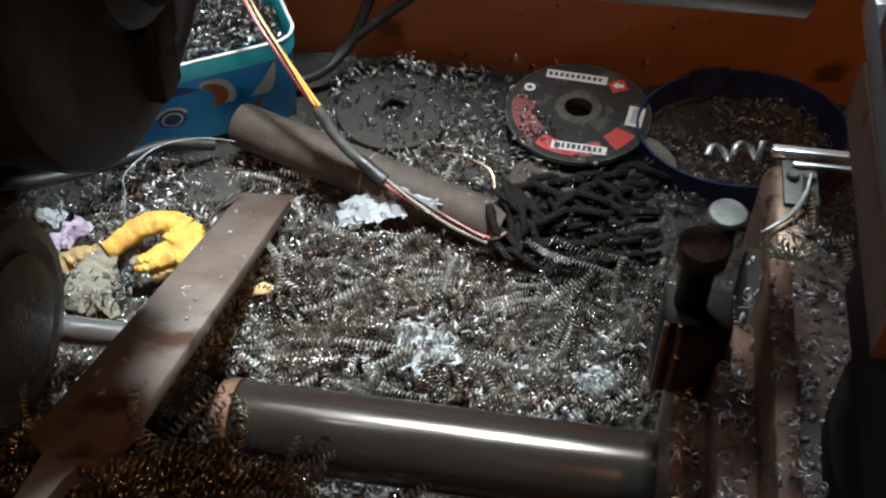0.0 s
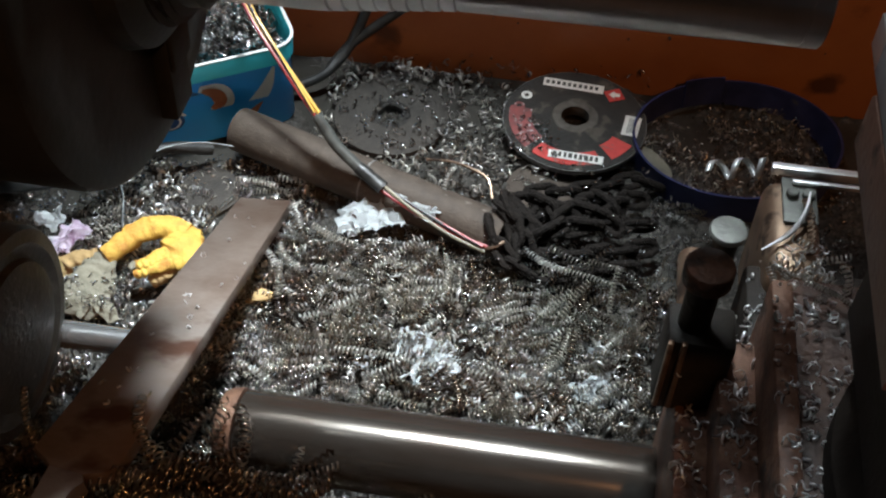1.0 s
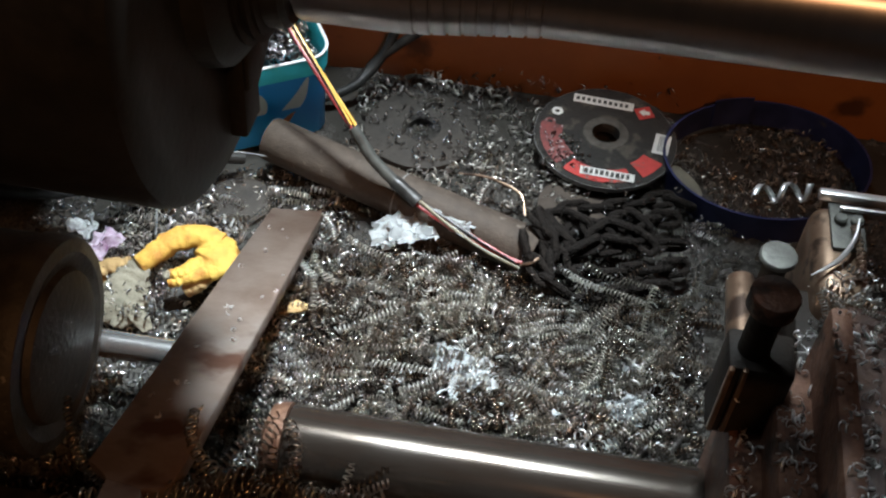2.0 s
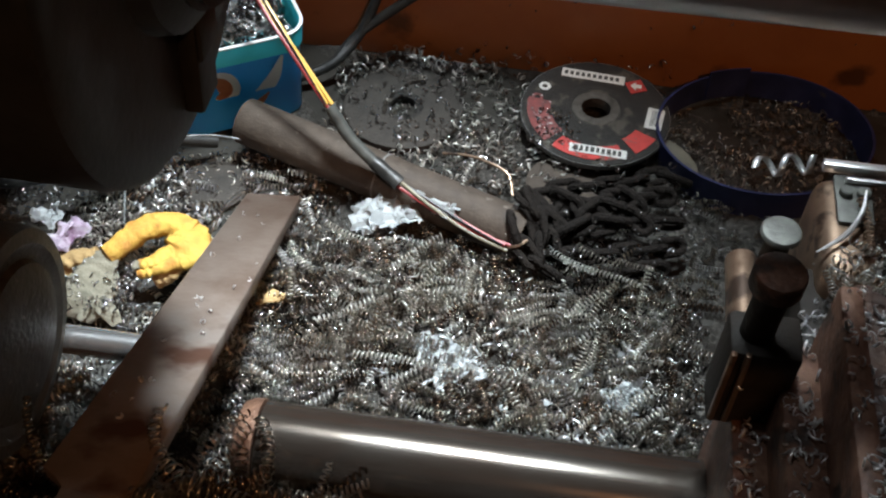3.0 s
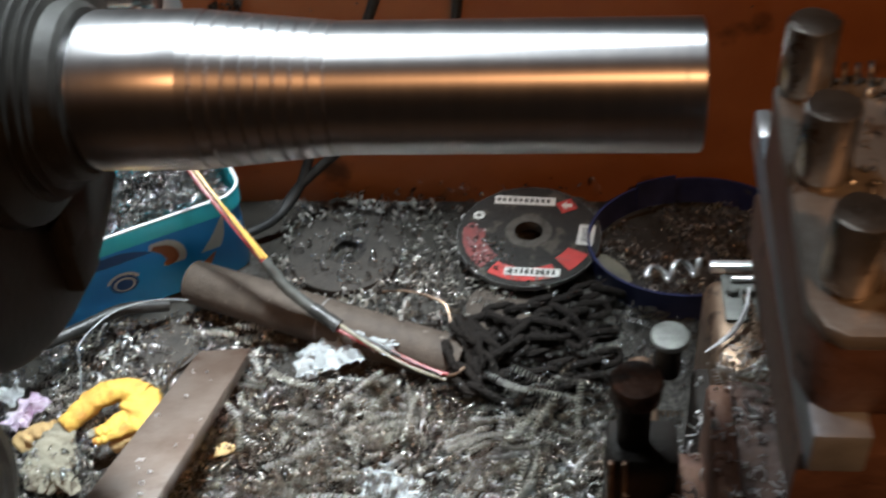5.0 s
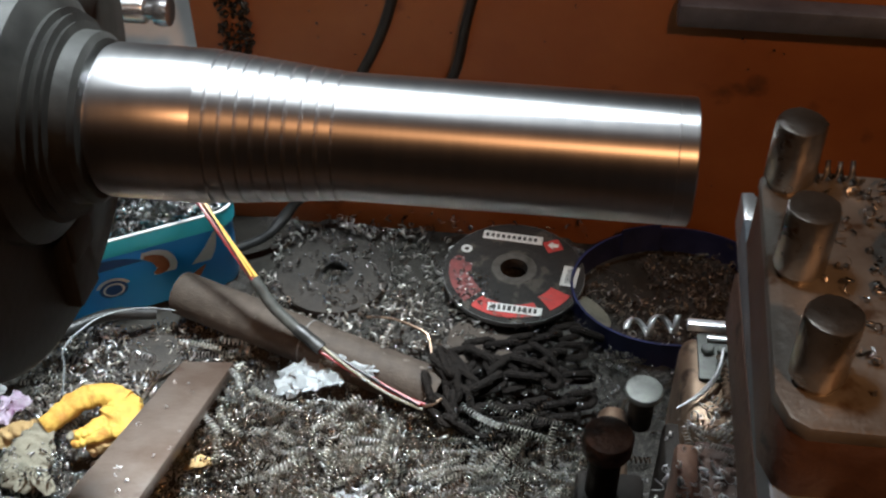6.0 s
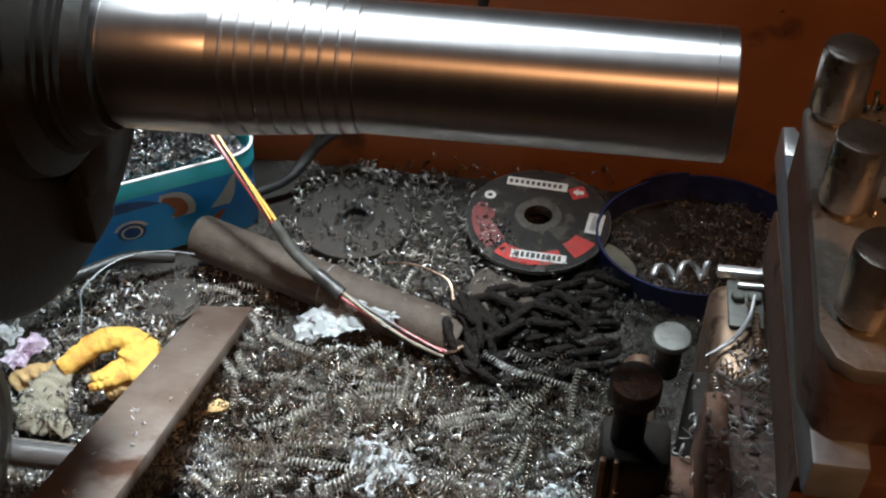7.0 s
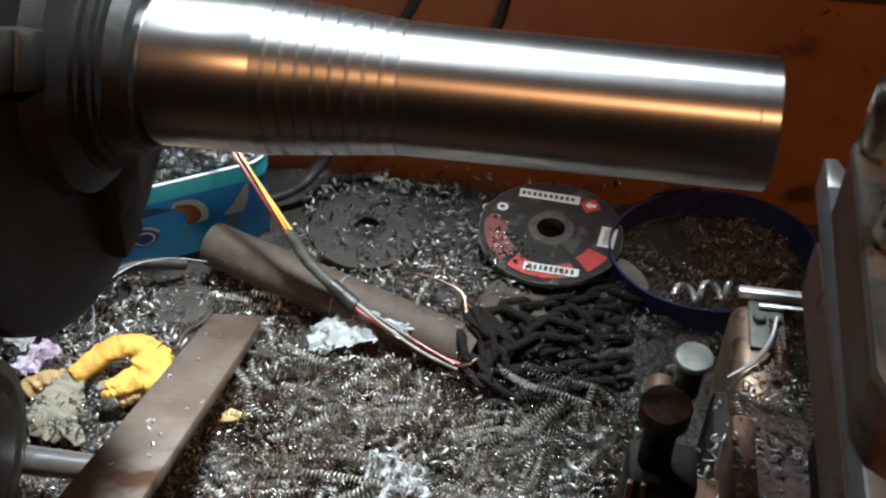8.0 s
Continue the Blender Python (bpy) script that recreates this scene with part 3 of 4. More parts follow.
part("tip", prism([(0.0993, -0.3500), (0.1110, -0.3500), (0.1040, -0.3340), (0.0995, -0.3345)], 0.3618, 0.3772, 0.0006), M_BRIGHT, tool, "bright chipped cutting tip")

# ---- discs ----


def arc(r0, r1, a0, a1, z, t=0.0005, n=16, at=(0, 0)):
    out = [(at[0] + r1 * math.cos(radians(a0 + (a1 - a0) * i / n)), at[1] + r1 * math.sin(radians(a0 + (a1 - a0) * i / n))) for i in range(n + 1)]
    out += [(at[0] + r0 * math.cos(radians(a1 + (a0 - a1) * i / n)), at[1] + r0 * math.sin(radians(a1 + (a0 - a1) * i / n))) for i in range(n + 1)]
    return prism(out, z, z + t)


def slab(cx, cy, w, h, turn, z, t=0.0005):
    bm = box(-w / 2, w / 2, -h / 2, h / 2, 0, t)
    return moved(bm, Matrix.Translation((cx, cy, z)) @ Matrix.Rotation(radians(turn), 4, "Z"))


disc = thing("grinding_disc", (0, 0, -0.006), "black grinding disc with red and white label, lying on swarf", "grinding disc")
DZ = -0.001
part("abrasive", lathe([(-0.0068, 0.0111), (-0.0068, 0.0560), (-0.0060, 0.0574), (DZ - 0.0006, 0.0575), (DZ, 0.0568), (DZ, 0.0300), (DZ + 0.0004, 0.0285), (DZ + 0.0026, 0.0215), (DZ + 0.0030, 0.0200), (DZ + 0.0030, 0.0111), (-0.0068, 0.0111)], (0, 0, 0), "z", 96), M_DISC, disc)
part("rim", lathe([(-0.0062, 0.0570), (-0.0062, 0.0579), (DZ - 0.0008, 0.0579), (DZ - 0.0006, 0.0572), (-0.0062, 0.0570)], (0, 0, 0), "z", 96), M_DISCEDGE, disc, "pale worn rim")
part("hub_ring", lathe([(DZ + 0.0031, 0.0111), (DZ + 0.0036, 0.0113), (DZ + 0.0036, 0.0180), (DZ + 0.0031, 0.0186), (DZ + 0.0031, 0.0111)], (0, 0, 0), "z", 64), M_HUB, disc, "dull steel hub ring")
part("red_label", arc(0.0390, 0.0530, -126, -62, DZ + 0.0003), M_RED, disc)
part("red_patch", arc(0.0350, 0.0525, -52, -27, DZ + 0.0003), M_RED, disc)
part("worn_label", arc(0.0350, 0.0530, -188, -133, DZ + 0.0003), M_REDDUST, disc, "red label under grey dust")
part("red_square", slab(0.0300, 0.0330, 0.0135, 0.0130, 25, DZ + 0.0003), M_RED, disc)
part("arrow", prism([(0.0255, 0.0330), (0.0300, 0.0375), (0.0300, 0.0350), (0.0345, 0.0350), (0.0345, 0.0310), (0.0300, 0.0310), (0.0300, 0.0285)], DZ + 0.0009, DZ + 0.0012), M_WHITE, disc)
part("white_label", slab(-0.004, 0.0395, 0.050, 0.0095, -4, DZ + 0.0003), M_WHITE, disc)
part("white_label", slab(0.0455, -0.0015, 0.0130, 0.0230, -8, DZ + 0.0003), M_WHITE, disc)
part("white_label", slab(0.004, -0.0440, 0.043, 0.0085, -3, DZ + 0.0010), M_WHITE, disc)
for i in range(9):
    part("ink_bar", slab(-0.0125 + 0.0041 * i, -0.0432 - 0.00021 * i, 0.0024 if i % 3 else 0.0031, 0.0052, -3, DZ + 0.0016, 0.0003), M_INK, disc)
for i in range(10):
    part("ink_bar", slab(-0.0255 + 0.0045 * i, 0.0408 - 0.0003 * i, 0.0028, 0.0040, -4, DZ + 0.0009, 0.0003), M_INK, disc)
for i in range(4):
    part("ink_bar", slab(0.0430 + 0.0014 * i, -0.0015, 0.0006, 0.017, -8, DZ + 0.0009, 0.0003), M_INK, disc)
for a in (152, 170, 187):
    cx, cy = 0.0465 * math.cos(radians(a)), 0.0465 * math.sin(radians(a))
    part("symbol", arc(0.0022, 0.0046, 0, 359, DZ + 0.0003, 0.0004, 20, (cx, cy)), M_WHITE if a < 160 else M_REDDUST, disc)

old = thing("worn_disc", (-0.150, -0.002, -0.018), "dark worn cutting disc half buried in swarf", "cutting disc")
part("abrasive", lathe([(-0.0175, 0.016), (-0.0175, 0.047), (-0.0135, 0.047), (-0.0128, 0.046), (-0.0125, 0.019), (-0.0130, 0.016), (-0.0175, 0.016)], (-0.150, -0.002, -0.0045), "z", 72), M_OLD, old)
part("hub_ring", lathe([(-0.0175, 0.011), (-0.0175, 0.0158), (-0.0134, 0.0158), (-0.0136, 0.011), (-0.0175, 0.011)], (-0.150, -0.002, -0.0045), "z", 48), M_DISC, old, "dark hub ring")
solid("round_plate", lathe([(-0.030, 0), (-0.030, 0.0245), (-0.0265, 0.0250), (-0.0260, 0.0240), (-0.0255, 0.0)], (-0.275, -0.107, 0.005), "z", 48), M_OLD, "dull grey round plate lying in the swarf", "plate")
solid("round_blank", lathe([(-0.0185, 0), (-0.0185, 0.028), (-0.0150, 0.0285), (-0.0145, 0.0)], (-0.018, -0.068, 0), "z", 48), M_PIPE, "grey round steel blank under the disc", "plate")

# ---- blue band ----
RC = (0.128, -0.006)
ring = bmesh.new()
segs = 96
loops = []
for i in range(segs):
    th = 2 * math.pi * i / segs
    rx = 0.0775 + 0.002 * math.sin(2 * th + 0.5)
    tilt = 0.003 * math.sin(th + 2)
    row = []
    for rr, z in ((rx, -0.020), (rx + 0.0018, -0.020), (rx + 0.0032, 0.006 + tilt), (rx + 0.0012, 0.006 + tilt)):
        row.append(ring.verts.new((RC[0] + rr * math.cos(th), RC[1] + rr * 0.86 * math.sin(th), z)))
    loops.append(row)
for i in range(segs):
    a, b = loops[i], loops[(i + 1) % segs]
    for j in range(4):
        ring.faces.new((a[j], a[(j + 1) % 4], b[(j + 1) % 4], b[j]))
bmesh.ops.recalc_face_normals(ring, faces=ring.faces[:])
hoop = thing("blue_band", (RC[0], RC[1], -0.020), "dark blue steel band lying as a ring on the swarf", "band")
part("band", ring, M_NAVY, hoop)
lap = bmesh.new()
rows = []
for i in range(13):
    th = radians(97 + 26 * i / 12)
    rr = 0.0775 + 0.002 * math.sin(2 * th + 0.5)
    rows.append([lap.verts.new((RC[0] + (rr + o) * math.cos(th), RC[1] + (rr + o) * 0.86 * math.sin(th), z)) for o, z in ((-0.0018, -0.018), (-0.0003, -0.018), (0.0009, 0.0095), (-0.0006, 0.0095))])
for a, b in zip(rows, rows[1:]):
    for j in range(4):
        lap.faces.new((a[j], a[(j + 1) % 4], b[(j + 1) % 4], b[j]))
lap.faces.new(rows[0][::-1])
lap.faces.new(rows[-1])
bmesh.ops.recalc_face_normals(lap, faces=lap.faces[:])
part("lap", lap, M_NAVY, hoop, "overlapping end of the band")
solid("oval_tag", moved(lathe([(0, 0), (0, 0.0135), (0.0012, 0.0130), (0.0012, 0.0)], (0, 0, 0), "z", 40), Matrix.Translation((0.0665, -0.030, -0.010)) @ Matrix.Rotation(radians(35), 4, "Z") @ Matrix.Rotation(radians(22), 4, "Y") @ Matrix.Diagonal((0.8, 1.5, 1, 1))),
      M_CUFF, "pale worn oval tag inside the blue band", "tag")

# ---- pipe ----
pipe = thing("steel_pipe", (-0.15, -0.105, 0.0), "grey-brown scaly steel pipe lying in the swarf", "pipe")
pa, pb = Vector((-0.2600, -0.0625, 0.0055)), Vector((-0.0420, -0.1353, -0.0010))
m = Matrix.Translation(pa) @ (pb - pa).to_track_quat("X", "Z").to_matrix().to_4x4()
PL = (pb - pa).length
part("wall", moved(lathe([(0.0, 0.0150), (0.0, 0.0170), (0.001, 0.0176), (PL - 0.001, 0.0176), (PL, 0.0170), (PL, 0.0150), (0.0, 0.0150)], (0, 0, 0), "x", 56), m), M_PIPE, pipe)
part("tape_ring", moved(lathe([(0.116, 0.0174), (0.116, 0.0179), (0.1175, 0.0179), (0.1175, 0.0174)], (0, 0, 0), "x", 56), m), M_DISCEDGE, pipe, "thin pale scratch ring")

# ---- ice cream tub ----
tub = thing("plastic_tub", (-0.29, -0.02, -0.02), "blue printed plastic food tub full of steel chips", "tub")
U, V = Vector((-0.868, -0.497, 0)), Vector((-0.497, 0.868, 0))
T0 = Vector((-0.2215, -0.0190, 0))
TL, TD, TH, TB = 0.170, 0.085, 0.083, -0.021


def tub_ring(grow, z, n=8, rc=0.016):
    """Rounded rectangle of the tub at a height."""
    out = []
    for cx, cy, a0 in ((TL - rc, TD - rc, 0), (rc, TD - rc, 90), (rc, rc, 180), (TL - rc, rc, 270)):
        for i in range(n + 1):
            a = radians(a0 + 90 * i / n)
            u, v = cx + (rc + grow) * math.cos(a), cy + (rc + grow) * math.sin(a)
            out.append(T0 + U * u + V * v + Vector((0, 0, z)))
    return out


def skin(levels, close_bottom=True):
    bm = bmesh.new()
    rings = [[bm.verts.new(p) for p in tub_ring(g, z)] for g, z in levels]
    for a, b in zip(rings, rings[1:]):
        for i in range(len(a)):
            bm.faces.new((a[i], a[(i + 1) % len(a)], b[(i + 1) % len(a)], b[i]))
    if close_bottom:
        bm.faces.new(rings[0])
    bmesh.ops.recalc_face_normals(bm, faces=bm.faces[:])
    return bm


part("wall", skin([(-0.004, TB), (-0.002, TB + 0.004), (0.0, TB + TH - 0.020), (0.0, TB + TH - 0.016)]), M_TUB, tub)
part("rim_band", skin([(0.0004, TB + TH - 0.0165), (0.0022, TB + TH - 0.016), (0.0030, TB + TH - 0.002), (0.0028, TB + TH), (0.0010, TB + TH), (0.0, TB + TH - 0.004), (-0.0015, TB + TH - 0.016), (-0.0030, TB + TH - 0.04)], False), M_TURQ, tub, "turquoise rim band")
part("lip", skin([(0.0012, TB + TH + 0.0002), (0.0034, TB + TH + 0.0002), (0.0036, TB + TH + 0.0014), (0.0012, TB + TH + 0.0014), (0.0012, TB + TH + 0.0002)], False), M_TUBWHITE, tub, "pale lip")


def on_front(points, lift, mat, name):
    """A printed patch on the tub's front: outline in metres along it and up."""
    bm = bmesh.new()
    near = [bm.verts.new(T0 + U * u - V * (lift - 0.004 + 0.004 * min(1, max(0, (z - TB - 0.004) / 0.06))) + Vector((0, 0, z))) for u, z in points]
    f = bm.faces.new(near)
    bmesh.ops.triangulate(bm, faces=[f])
    part(name, bm, mat, tub)


def band(pts, w0, w1):
    path = smooth_path([(u, z, 0) for u, z in pts], 6)
    left, right = [], []
    for i, p in enumerate(path):
        d = (path[min(i + 1, len(path) - 1)] - path[max(i - 1, 0)]).normalized()
        nrm = Vector((-d.y, d.x, 0))
        w = w0 + (w1 - w0) * math.sin(math.pi * i / (len(path) - 1))
        left.append((p.x + nrm.x * w, p.y + nrm.y * w))
        right.append((p.x - nrm.x * w, p.y - nrm.y * w))
    return left + right[::-1]


ell = lambda cu, cz, a, b, n=28: [(cu + a * math.cos(2 * math.pi * i / n), cz + b * math.sin(2 * math.pi * i / n)) for i in range(n)]
on_front(ell(0.108, 0.012, 0.042, 0.030), 0.0004, M_TUBDARK, "dark_print")
on_front(band([(0.018, 0.044), (0.028, 0.020), (0.050, -0.004), (0.082, -0.016)], 0.001, 0.0065), 0.0010, M_TUBWHITE, "white_swirl")
on_front(band([(0.030, 0.010), (0.045, -0.004), (0.070, -0.014)], 0.0005, 0.0042), 0.0016, M_TUBBROWN, "brown_swirl")
on_front(band([(0.078, 0.038), (0.064, 0.032), (0.060, 0.018), (0.070, 0.012)], 0.003, 0.0085), 0.0010, M_TUBWHITE, "white_curl")
on_front(band([(0.076, 0.036), (0.066, 0.030), (0.063, 0.020), (0.070, 0.015)], 0.002, 0.0055), 0.0016, M_TUBBROWN, "brown_curl")
for k in (0.014, 0.0085):
    on_front(ell(0.104, 0.010, k, k * 0.85), 0.0010 + (0.014 - k) * 0.15, M_TUBWHITE, "round_mark")
    on_front(ell(0.104, 0.010, k * 0.8, k * 0.68), 0.0014 + (0.014 - k) * 0.15, M_TUBDARK, "round_mark")
on_front(band([(0.150, -0.004), (0.142, -0.012), (0.120, -0.017)], 0.002, 0.006), 0.0010, M_TUBBROWN, "brown_swirl")

# ---- chain ----
chain = thing("greasy_chain", (0.0, -0.11, -0.015), "heap of black greasy steel chain on the swarf", "chain")
LR, LW, LT = 0.0072, 0.0050, 0.0029


def link():
    bm = bmesh.new()
    loop = [(LR, -LW), (LR + LW * 0.75, -LW * 0.6), (LR + LW, 0), (LR + LW * 0.75, LW * 0.6), (LR, LW), (-LR, LW), (-LR - LW * 0.75, LW * 0.6), (-LR - LW, 0), (-LR - LW * 0.75, -LW * 0.6), (-LR, -LW)]
    n, s = len(loop), 8
    rows = []
    for i, (x, y) in enumerate(loop):
        xa, ya = loop[i - 1]
        xb, yb = loop[(i + 1) % n]
        d = Vector((xb - xa, yb - ya, 0)).normalized()
        o = Vector((d.y, -d.x, 0))
        rows.append([bm.verts.new(Vector((x, y, 0)) + o * (LT * math.cos(2 * math.pi * j / s)) + Vector((0, 0, LT * math.sin(2 * math.pi * j / s)))) for j in range(s)])
    for i in range(n):
        for j in range(s):
            bm.faces.new((rows[i][j], rows[(i + 1) % n][j], rows[(i + 1) % n][(j + 1) % s], rows[i][(j + 1) % s]))
    bmesh.ops.recalc_face_normals(bm, faces=bm.faces[:])
    return bm


strands = [
    [(-0.046, -0.110, 0.012), (-0.034, -0.098, 0.006), (-0.010, -0.088, 0.004), (0.020, -0.078, 0.002), (0.050, -0.062, 0.0), (0.064, -0.060, -0.004)],
    [(-0.040, -0.136, 0.014), (-0.018, -0.118, 0.010), (0.010, -0.104, 0.012), (0.040, -0.090, 0.006), (0.066, -0.082, 0.0)],
    [(-0.050, -0.124, 0.022), (-0.026, -0.140, 0.006), (0.004, -0.130, 0.010), (0.030, -0.118, 0.008), (0.058, -0.108, 0.0)],
    [(-0.040, -0.150, -0.004), (-0.012, -0.152, 0.002), (0.016, -0.146, 0.002), (0.040, -0.136, 0.0), (0.060, -0.126, -0.004)],
    [(-0.030, -0.104, 0.014), (-0.008, -0.118, 0.018), (0.018, -0.124, 0.014), (0.034, -0.108, 0.012), (0.020, -0.094, 0.012)],
    [(-0.056, -0.132, 0.024), (-0.046, -0.150, 0.012), (-0.034, -0.162, 0.006), (-0.014, -0.170, -0.002)],
    [(-0.054, -0.116, 0.022), (-0.038, -0.128, 0.021), (-0.016, -0.138, 0.016), (0.012, -0.116, 0.020), (0.036, -0.122, 0.012)],
    [(-0.050, -0.112, 0.020), (-0.040, -0.124, 0.023), (-0.034, -0.140, 0.016), (-0.030, -0.154, 0.004)],
    [(-0.044, -0.106, 0.010), (-0.031, -0.118, 0.014), (-0.024, -0.136, 0.012), (-0.018, -0.150, 0.002)],
    [(-0.020, -0.166, -0.006), (0.010, -0.164, -0.004), (0.036, -0.152, -0.004), (0.054, -0.146, -0.006)],
]
first_link = None
for strand in strands:
    path = smooth_path(strand, 40)
    gone, flip = 0.0, 0
    last = path[0]
    for i in range(1, len(path) - 1):
        gone += (path[i] - last).length
        last = path[i]
        if gone >= 2 * LR + LW * 0.55:
            gone = 0.0
            flip += 1
            d = (path[i + 1] - path[i - 1]).normalized()
            q = d.to_track_quat("X", "Z").to_matrix().to_4x4() @ Matrix.Rotation(radians(35 + 90 * (flip % 2)) + 0.3 * rng.normal(), 4, "X")
            if first_link is None:
                first_link = part("link", link(), M_CHAIN, chain)
                first_link.data.transform(Matrix.Translation(origin(chain)))
                ob = first_link
            else:
                ob = first_link.copy()
                scene.collection.objects.link(ob)
            ob.matrix_basis = Matrix.Translation(path[i] - origin(chain)) @ q

# ---- wires ----
wir = thing("wire_bundle", (-0.15, -0.11, 0.02), "yellow, red and white wires in a black sheath", "cable")
W = [(-0.2720, -0.010, 0.150), (-0.2480, -0.040, 0.112), (-0.2180, -0.068, 0.088), (-0.1870, -0.093, 0.060), (-0.1720, -0.103, 0.043), (-0.1530, -0.112, 0.030), (-0.1330, -0.122, 0.022), (-0.1050, -0.136, 0.016), (-0.0780, -0.149, 0.013), (-0.0530, -0.158, 0.011)]


def beside(k, pts, spread):
    out = []
    for i, p in enumerate(pts):
        a = k * 2.1 + i * 0.9
        out.append((p[0] + spread * math.cos(a), p[1] + spread * math.sin(a) * 0.6, p[2] + spread * math.sin(a)))
    return out


for k, mt in enumerate((M_WYEL, M_WRED, M_WYEL, M_BLACK)):
    part("strand", tube(beside(k, W[:4], 0.0021), 0.0015, 8), mt, wir)
part("sheath", tube(W[3:7], [0.0042, 0.0046, 0.0044, 0.0040], 12, wob=0.08), M_GREYSHEATH, wir, "black sheath")
part("tape", tube([W[5], ((W[5][0] + W[6][0]) / 2, (W[5][1] + W[6][1]) / 2, (W[5][2] + W[6][2]) / 2), W[6]], 0.0052, 12, wob=0.1), M_BLACK, wir, "black tape")
for k, mt in enumerate((M_WRED, M_WWHITE, M_WRED, M_BLACK)):
    part("strand", tube(beside(k, W[6:], 0.0022), 0.0013, 8), mt, wir)
part("bare_end", tube([W[-1], (-0.046, -0.157, 0.013), (-0.040, -0.152, 0.014)], 0.0012, 6), M_COPPER, wir, "bare copper end")
solid("loose_wire", tube([(-0.3185, -0.172, 0.0), (-0.3240, -0.150, 0.006), (-0.3290, -0.132, 0.010), (-0.3142, -0.102, 0.010), (-0.2883, -0.086, 0.008), (-0.2586, -0.081, 0.004), (-0.235, -0.082, 0.0)], 0.0007, 8), M_WIRE, "thin pale wire arched over the swarf", "wire")
solid("loose_wire", tube([(-0.1100, -0.066, 0.0), (-0.0920, -0.069, 0.004), (-0.0765, -0.074, 0.005), (-0.060, -0.083, 0.004), (-0.0541, -0.0983, -0.002)], 0.0011, 8), M_COPPER, "thin coppery wire on the swarf", "wire")
solid("black_hose", tube([(-0.46, -0.175, 0.03), (-0.4122, -0.166, 0.02), (-0.3669, -0.146, 0.016), (-0.335, -0.118, 0.010), (-0.31, -0.092, 0.004), (-0.28, -0.075, -0.008)], 0.0050, 12), M_BLACK, "black rubber hose lying across the tray", "hose")

# ---- glove ----
glove = thing("work_glove", (-0.30, -0.18, -0.02), "crumpled yellow coated work glove with dirty cotton cuff", "glove")

def creased(points, radii, flat=0.8, depth=0.0007, pitch=0.0052):
    """A soft cloth tube with cross folds that come and go."""
    bm = tube(points, radii, 28, 16, 0.05, flat)
    bm.normal_update()
    axis = (Vector(points[-1]) - Vector(points[0])).normalized()
    for v in bm.verts:
        k = noise.noise(v.co * 55)
        fold = math.sin((v.co.dot(axis) + 0.004 * noise.noise(v.co * 90)) * 2 * math.pi / pitch)
        v.co += v.normal * (depth * fold * max(0.0, 0.35 + k) + 0.0014 * noise.noise(v.co * 130))
    return bm


part("wrist_side", creased([(-0.3211, -0.2005, 0.0000), (-0.3129, -0.1923, 0.0030), (-0.3040, -0.1803, 0.0050), (-0.2939, -0.1728, 0.0050), (-0.2813, -0.1705, 0.0040), (-0.2682, -0.1726, 0.0020)], [0.0075, 0.0085, 0.0090, 0.0098, 0.0102, 0.0090], 0.85, 0.00045, 0.0065), M_GLOVE, glove)
part("palm", creased([(-0.2753, -0.1692, 0.0020), (-0.2676, -0.1817, 0.0030), (-0.2709, -0.1926, 0.0020), (-0.2759, -0.1986, 0.0010)], [0.0105, 0.0155, 0.0165, 0.0100], 0.55, 0.0004, 0.012), M_GLOVE, glove)
part("finger", creased([(-0.2713, -0.1902, 0.0040), (-0.2790, -0.1972, 0.0040), (-0.2886, -0.2036, 0.0030), (-0.2990, -0.2064, 0.0010)], [0.0074, 0.0070, 0.0060, 0.0034], 0.7, 0.0005), M_GLOVE, glove)
part("finger", creased([(-0.2684, -0.1954, 0.0020), (-0.2760, -0.2024, 0.0020), (-0.2865, -0.2071, -0.0000), (-0.2965, -0.2108, -0.0020)], [0.0074, 0.0070, 0.0058, 0.0034], 0.7, 0.0005), M_GLOVE, glove)
part("fingertip", creased([(-0.2955, -0.2062, 0.0018), (-0.2990, -0.2068, 0.0010), (-0.3015, -0.2072, 0.0004)], [0.0044, 0.0042, 0.0022], 0.7, 0.0002), M_CUFF, glove, "worn pale grey fingertip")
part("stained_finger", creased([(-0.2719, -0.1980, -0.0030), (-0.2775, -0.2052, -0.0050), (-0.2826, -0.2096, -0.0080), (-0.2842, -0.2125, -0.0110)], [0.0065, 0.0070, 0.0066, 0.0030], 0.8), M_FOLD, glove, "brown stained finger")
part("cuff", creased([(-0.3204, -0.2004, 0.0000), (-0.3239, -0.2105, -0.0040), (-0.3251, -0.2241, -0.0060), (-0.3272, -0.2377, -0.0090), (-0.3290, -0.2466, -0.0130)], [0.0085, 0.0140, 0.0175, 0.0180, 0.0090], 0.3, 0.0008, 0.008), M_CUFF, glove, "dirty grey cotton cuff")
part("cuff_flap", creased([(-0.3252, -0.2505, -0.0080), (-0.3192, -0.2370, -0.0060), (-0.3095, -0.2401, -0.0080), (-0.3022, -0.2464, -0.0140)], [0.0020, 0.0060, 0.0070, 0.0040], 0.35, 0.0006, 0.008), M_CUFF, glove)
part("cuff_fold", creased([(-0.3297, -0.1986, -0.0020), (-0.3414, -0.2025, -0.0040), (-0.3504, -0.2071, -0.0060), (-0.3475, -0.2144, -0.0120)], [0.0050, 0.0070, 0.0075, 0.0050], 0.6, 0.0008, 0.007), M_FOLD, glove, "brown cloth fold")
scatter_chips("glove_chips", 160, (-0.345, -0.30, -0.245, -0.19), M_CHIP, "steel chips scattered over the dirty cuff", lift=(0.0, 0.002), size=(0.001, 0.003), surface=lambda x, y: -0.004, seed=51)
